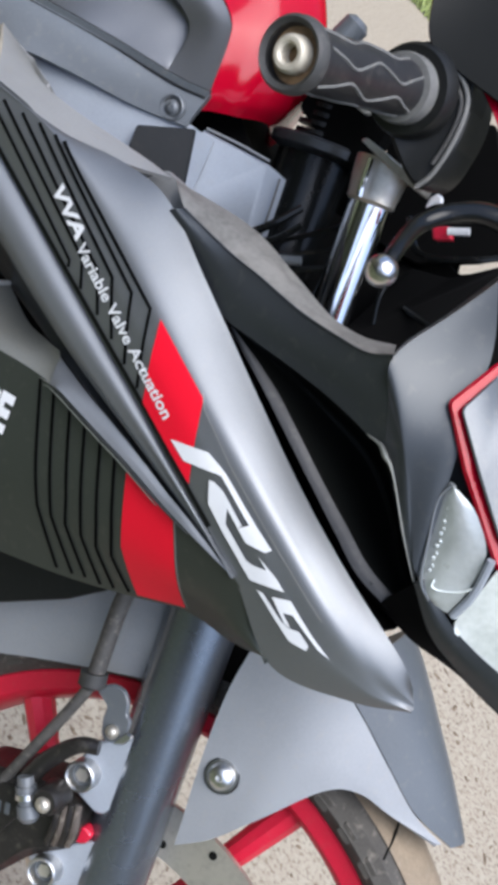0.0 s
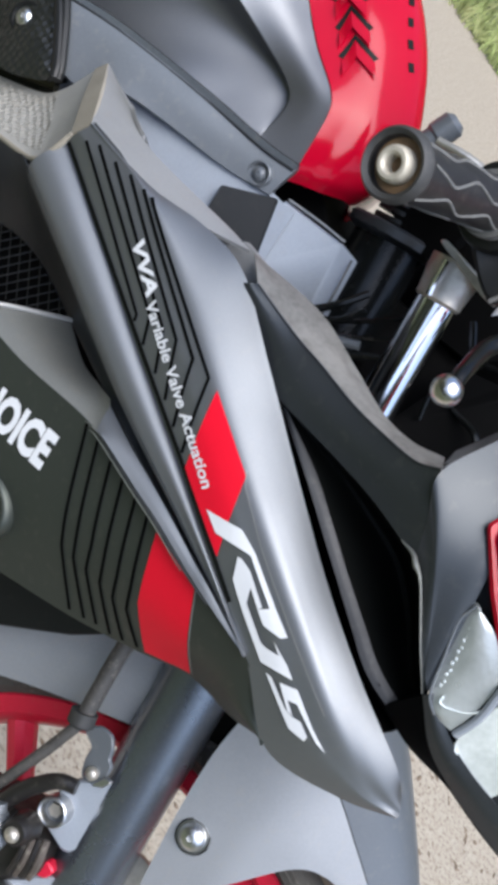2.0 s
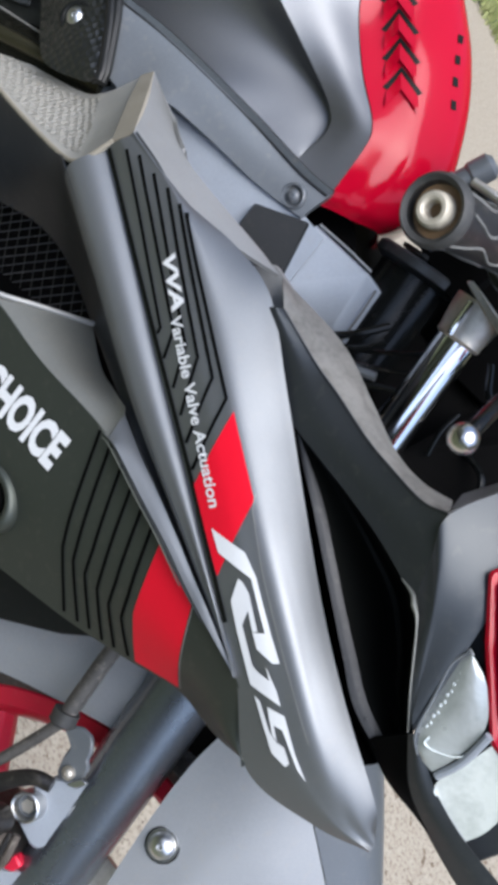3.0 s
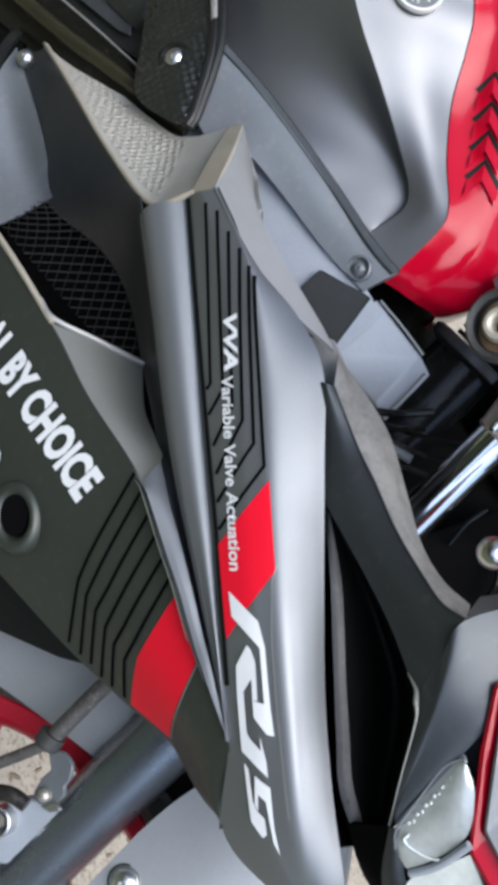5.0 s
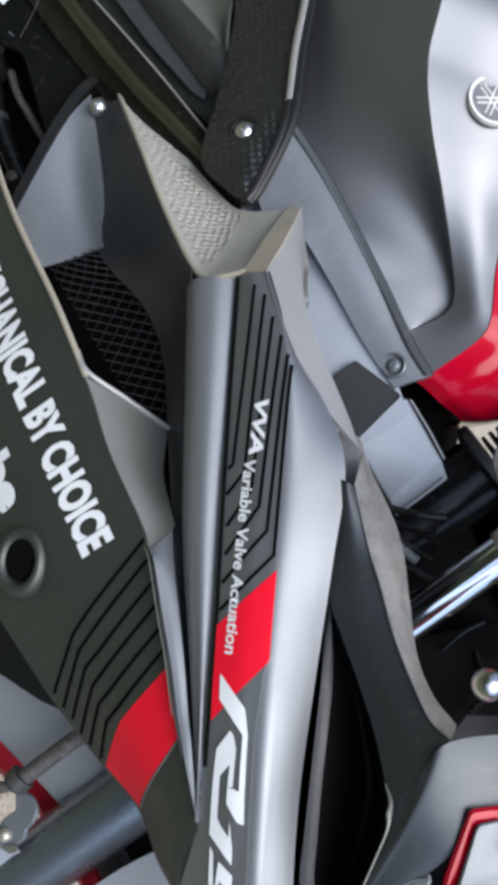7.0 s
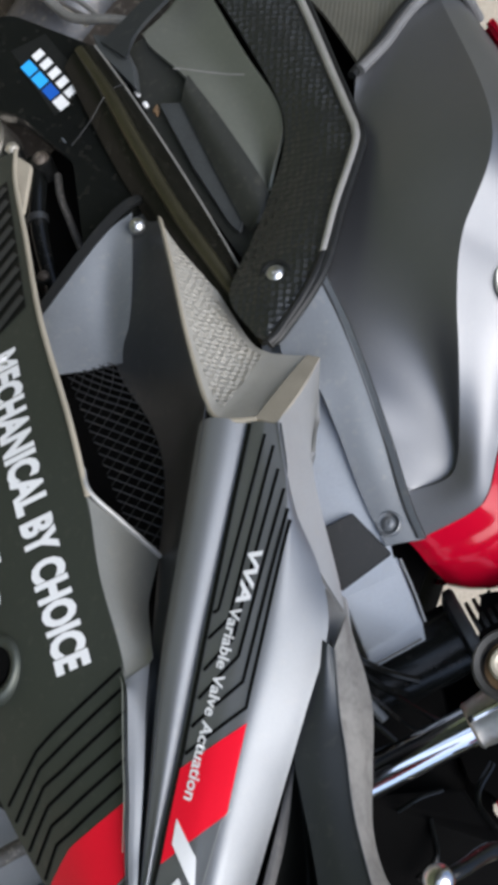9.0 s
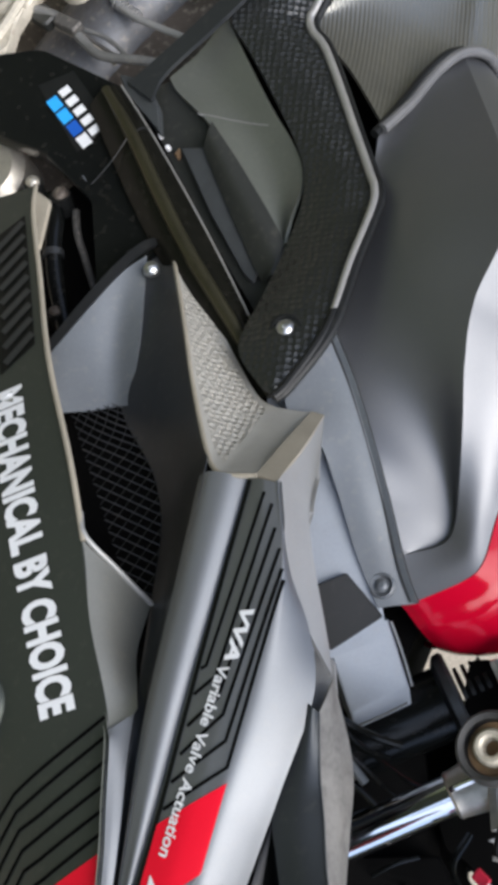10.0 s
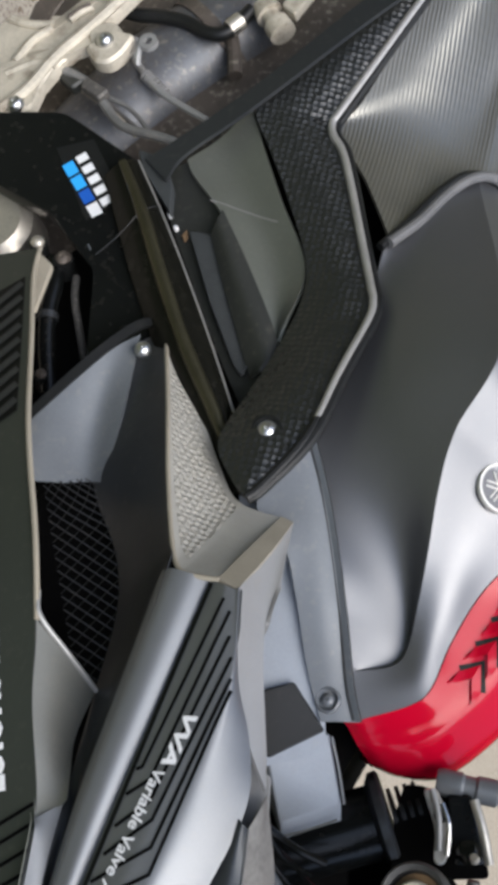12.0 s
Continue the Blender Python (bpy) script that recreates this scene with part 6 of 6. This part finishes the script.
for a, b in (((-0.612, 0.485), (-0.627, 0.503)), ((-0.638, 0.512), (-0.652, 0.525))):
    link("slot_rim", pipe([(a[0], -0.1345, a[1]), ((a[0] + b[0]) / 2, -0.136, (a[1] + b[1]) / 2), (b[0], -0.1345, b[1])], 0.0045, 12, 10), CAST, peg, "rounded slot rim")
    link("slot", pipe([(a[0] + 0.001, -0.1385, a[1]), ((a[0] + b[0]) / 2, -0.1392, (a[1] + b[1]) / 2), (b[0], -0.1385, b[1])], 0.002, 12, 8), ENGINE, peg)
for pts in ([(-0.600, 0.470), (-0.585, 0.455), (-0.560, 0.445)], [(-0.604, 0.470), (-0.603, 0.445), (-0.608, 0.425)], [(-0.560, 0.485), (-0.560, 0.465), (-0.545, 0.440)]):
    link("bracket_rib", pipe([(x, -0.1335, z) for x, z in pts], 0.0042, 14, 8), CAST, peg)

# ---- ground ----
def ground_sheet():
    bm = bmesh.new()
    bm.faces.new([bm.verts.new(p) for p in ((-400, -400, 0), (400, -400, 0), (400, 400, 0), (-400, 400, 0))])
    ob = link("ground", bm, CONCRETE, None, smooth=False)
    return tagged(ob, "pale gravelly concrete ground", "ground", kind="structure")


ground_sheet()


def lawn(name, x0, x1, y0, y1, wob):
    bm = bmesh.new()
    n = 60
    near = [bm.verts.new((x0 + (x1 - x0) * i / n, y0 + wob * noise.noise((i * 0.7, 1.0, 2.0)), 0.004)) for i in range(n + 1)]
    far = [bm.verts.new((x0 + (x1 - x0) * i / n, y1, 0.004)) for i in range(n + 1)]
    for i in range(n):
        bm.faces.new((near[i], near[i + 1], far[i + 1], far[i]))
    return tagged(link(name, bm, EARTH, None, smooth=False), "rough green and straw-coloured lawn", "lawn", kind="structure")


lawn("lawn", -12, 12, 4.75, 12, 0.15)
# unseen near-side lawn, added so that the fairing reflects dark ground
lawn("lawn", -12, 12, -0.45, -12, 0.05)


def grass():
    rng = np.random.default_rng(4)
    n = 9000
    x, y = rng.uniform(-4.2, 0.8, n), 4.68 + rng.exponential(0.7, n)
    h, w = rng.uniform(0.04, 0.11, n), rng.uniform(0.003, 0.006, n)
    a, s = rng.uniform(0, 6.28, n), rng.uniform(0.01, 0.07, n)
    b2 = a + rng.uniform(-1.5, 1.5, n)
    co = np.empty((n, 4, 3))
    for k, (sg, f, up) in enumerate(((-1, 0, 0), (1, 0, 0), (0.6, 0.5, 0.7), (0, 1, 1))):
        co[:, k, 0] = x + np.cos(a) * w * sg + np.cos(b2) * s * f
        co[:, k, 1] = y + np.sin(a) * w * sg + np.sin(b2) * s * f
        co[:, k, 2] = 0.003 + h * up
    me = bpy.data.meshes.new("grass")
    me.from_pydata(co.reshape(-1, 3).tolist(), [], [f for i in range(n) for f in ((4 * i, 4 * i + 1, 4 * i + 2), (4 * i, 4 * i + 2, 4 * i + 3))])
    me.materials.append(GRASS)
    return tagged(new("grass", me), "short green and dry straw grass blades", "grass", kind="stuff")


grass()


def unseen_tree_ring():
    """Unseen ring of trees closing the place all round, added to darken reflections."""
    bm = bmesh.new()
    rows = []
    for j in range(15):
        row = []
        for i in range(96):
            a = 2 * math.pi * i / 96
            # lower on the front right, so that more sky light comes in
            z = (10.5 - 8.6 * max(0.0, math.cos(a + 0.6)) ** 0.6) * j / 14
            r = 8.5 + 1.2 * noise.noise((3 * math.cos(a), 3 * math.sin(a), z * 0.7)) + 0.4 * noise.noise((11 * math.cos(a), 11 * math.sin(a), z * 2)) + 0.05 * (z - 3) ** 2
            h = z * (1 + 0.25 * noise.noise((5 * math.cos(a), 5 * math.sin(a), 4.0)))
            row.append(bm.verts.new((r * math.cos(a), r * math.sin(a), h - 0.02)))
        rows.append(row)
    for p, q in zip(rows, rows[1:]):
        for i in range(96):
            bm.faces.new((p[i], p[(i + 1) % 96], q[(i + 1) % 96], q[i]))
    return tagged(link("backdrop", bm, LEAF, None), "unseen dark green trees added round the yard to shape the light", "trees", kind="structure")


unseen_tree_ring()


def litter():
    """Chips of stone, bark and dry leaf strewn over the concrete."""
    rng = np.random.default_rng(11)
    n = 9000
    x, y = rng.uniform(-1.2, 1.6, n), rng.uniform(-0.25, 2.2, n)
    r = 0.0011 + 0.0036 * rng.random(n) ** 3
    a = rng.uniform(0, 6.28, n)
    long = rng.uniform(1.0, 3.2, n)
    co = np.empty((n, 6, 3))
    for k in range(5):
        b = 2 * math.pi * k / 5
        rr = r * rng.uniform(0.6, 1.2, n)
        u, v = rr * math.cos(b) * long, rr * math.sin(b)
        co[:, k] = np.stack([x + u * np.cos(a) - v * np.sin(a), y + u * np.sin(a) + v * np.cos(a), np.full(n, 0.0006)], 1)
    co[:, 5] = np.stack([x, y, 0.0010 + r * 0.55], 1)
    me = bpy.data.meshes.new("litter")
    me.from_pydata(co.reshape(-1, 3).tolist(), [], [(6 * i + k, 6 * i + (k + 1) % 5, 6 * i + 5) for i in range(n) for k in range(5)])
    me.materials.append(CHIPS)
    return tagged(new("litter", me), "brown chips and dry leaf bits on concrete", "litter", kind="stuff")


litter()
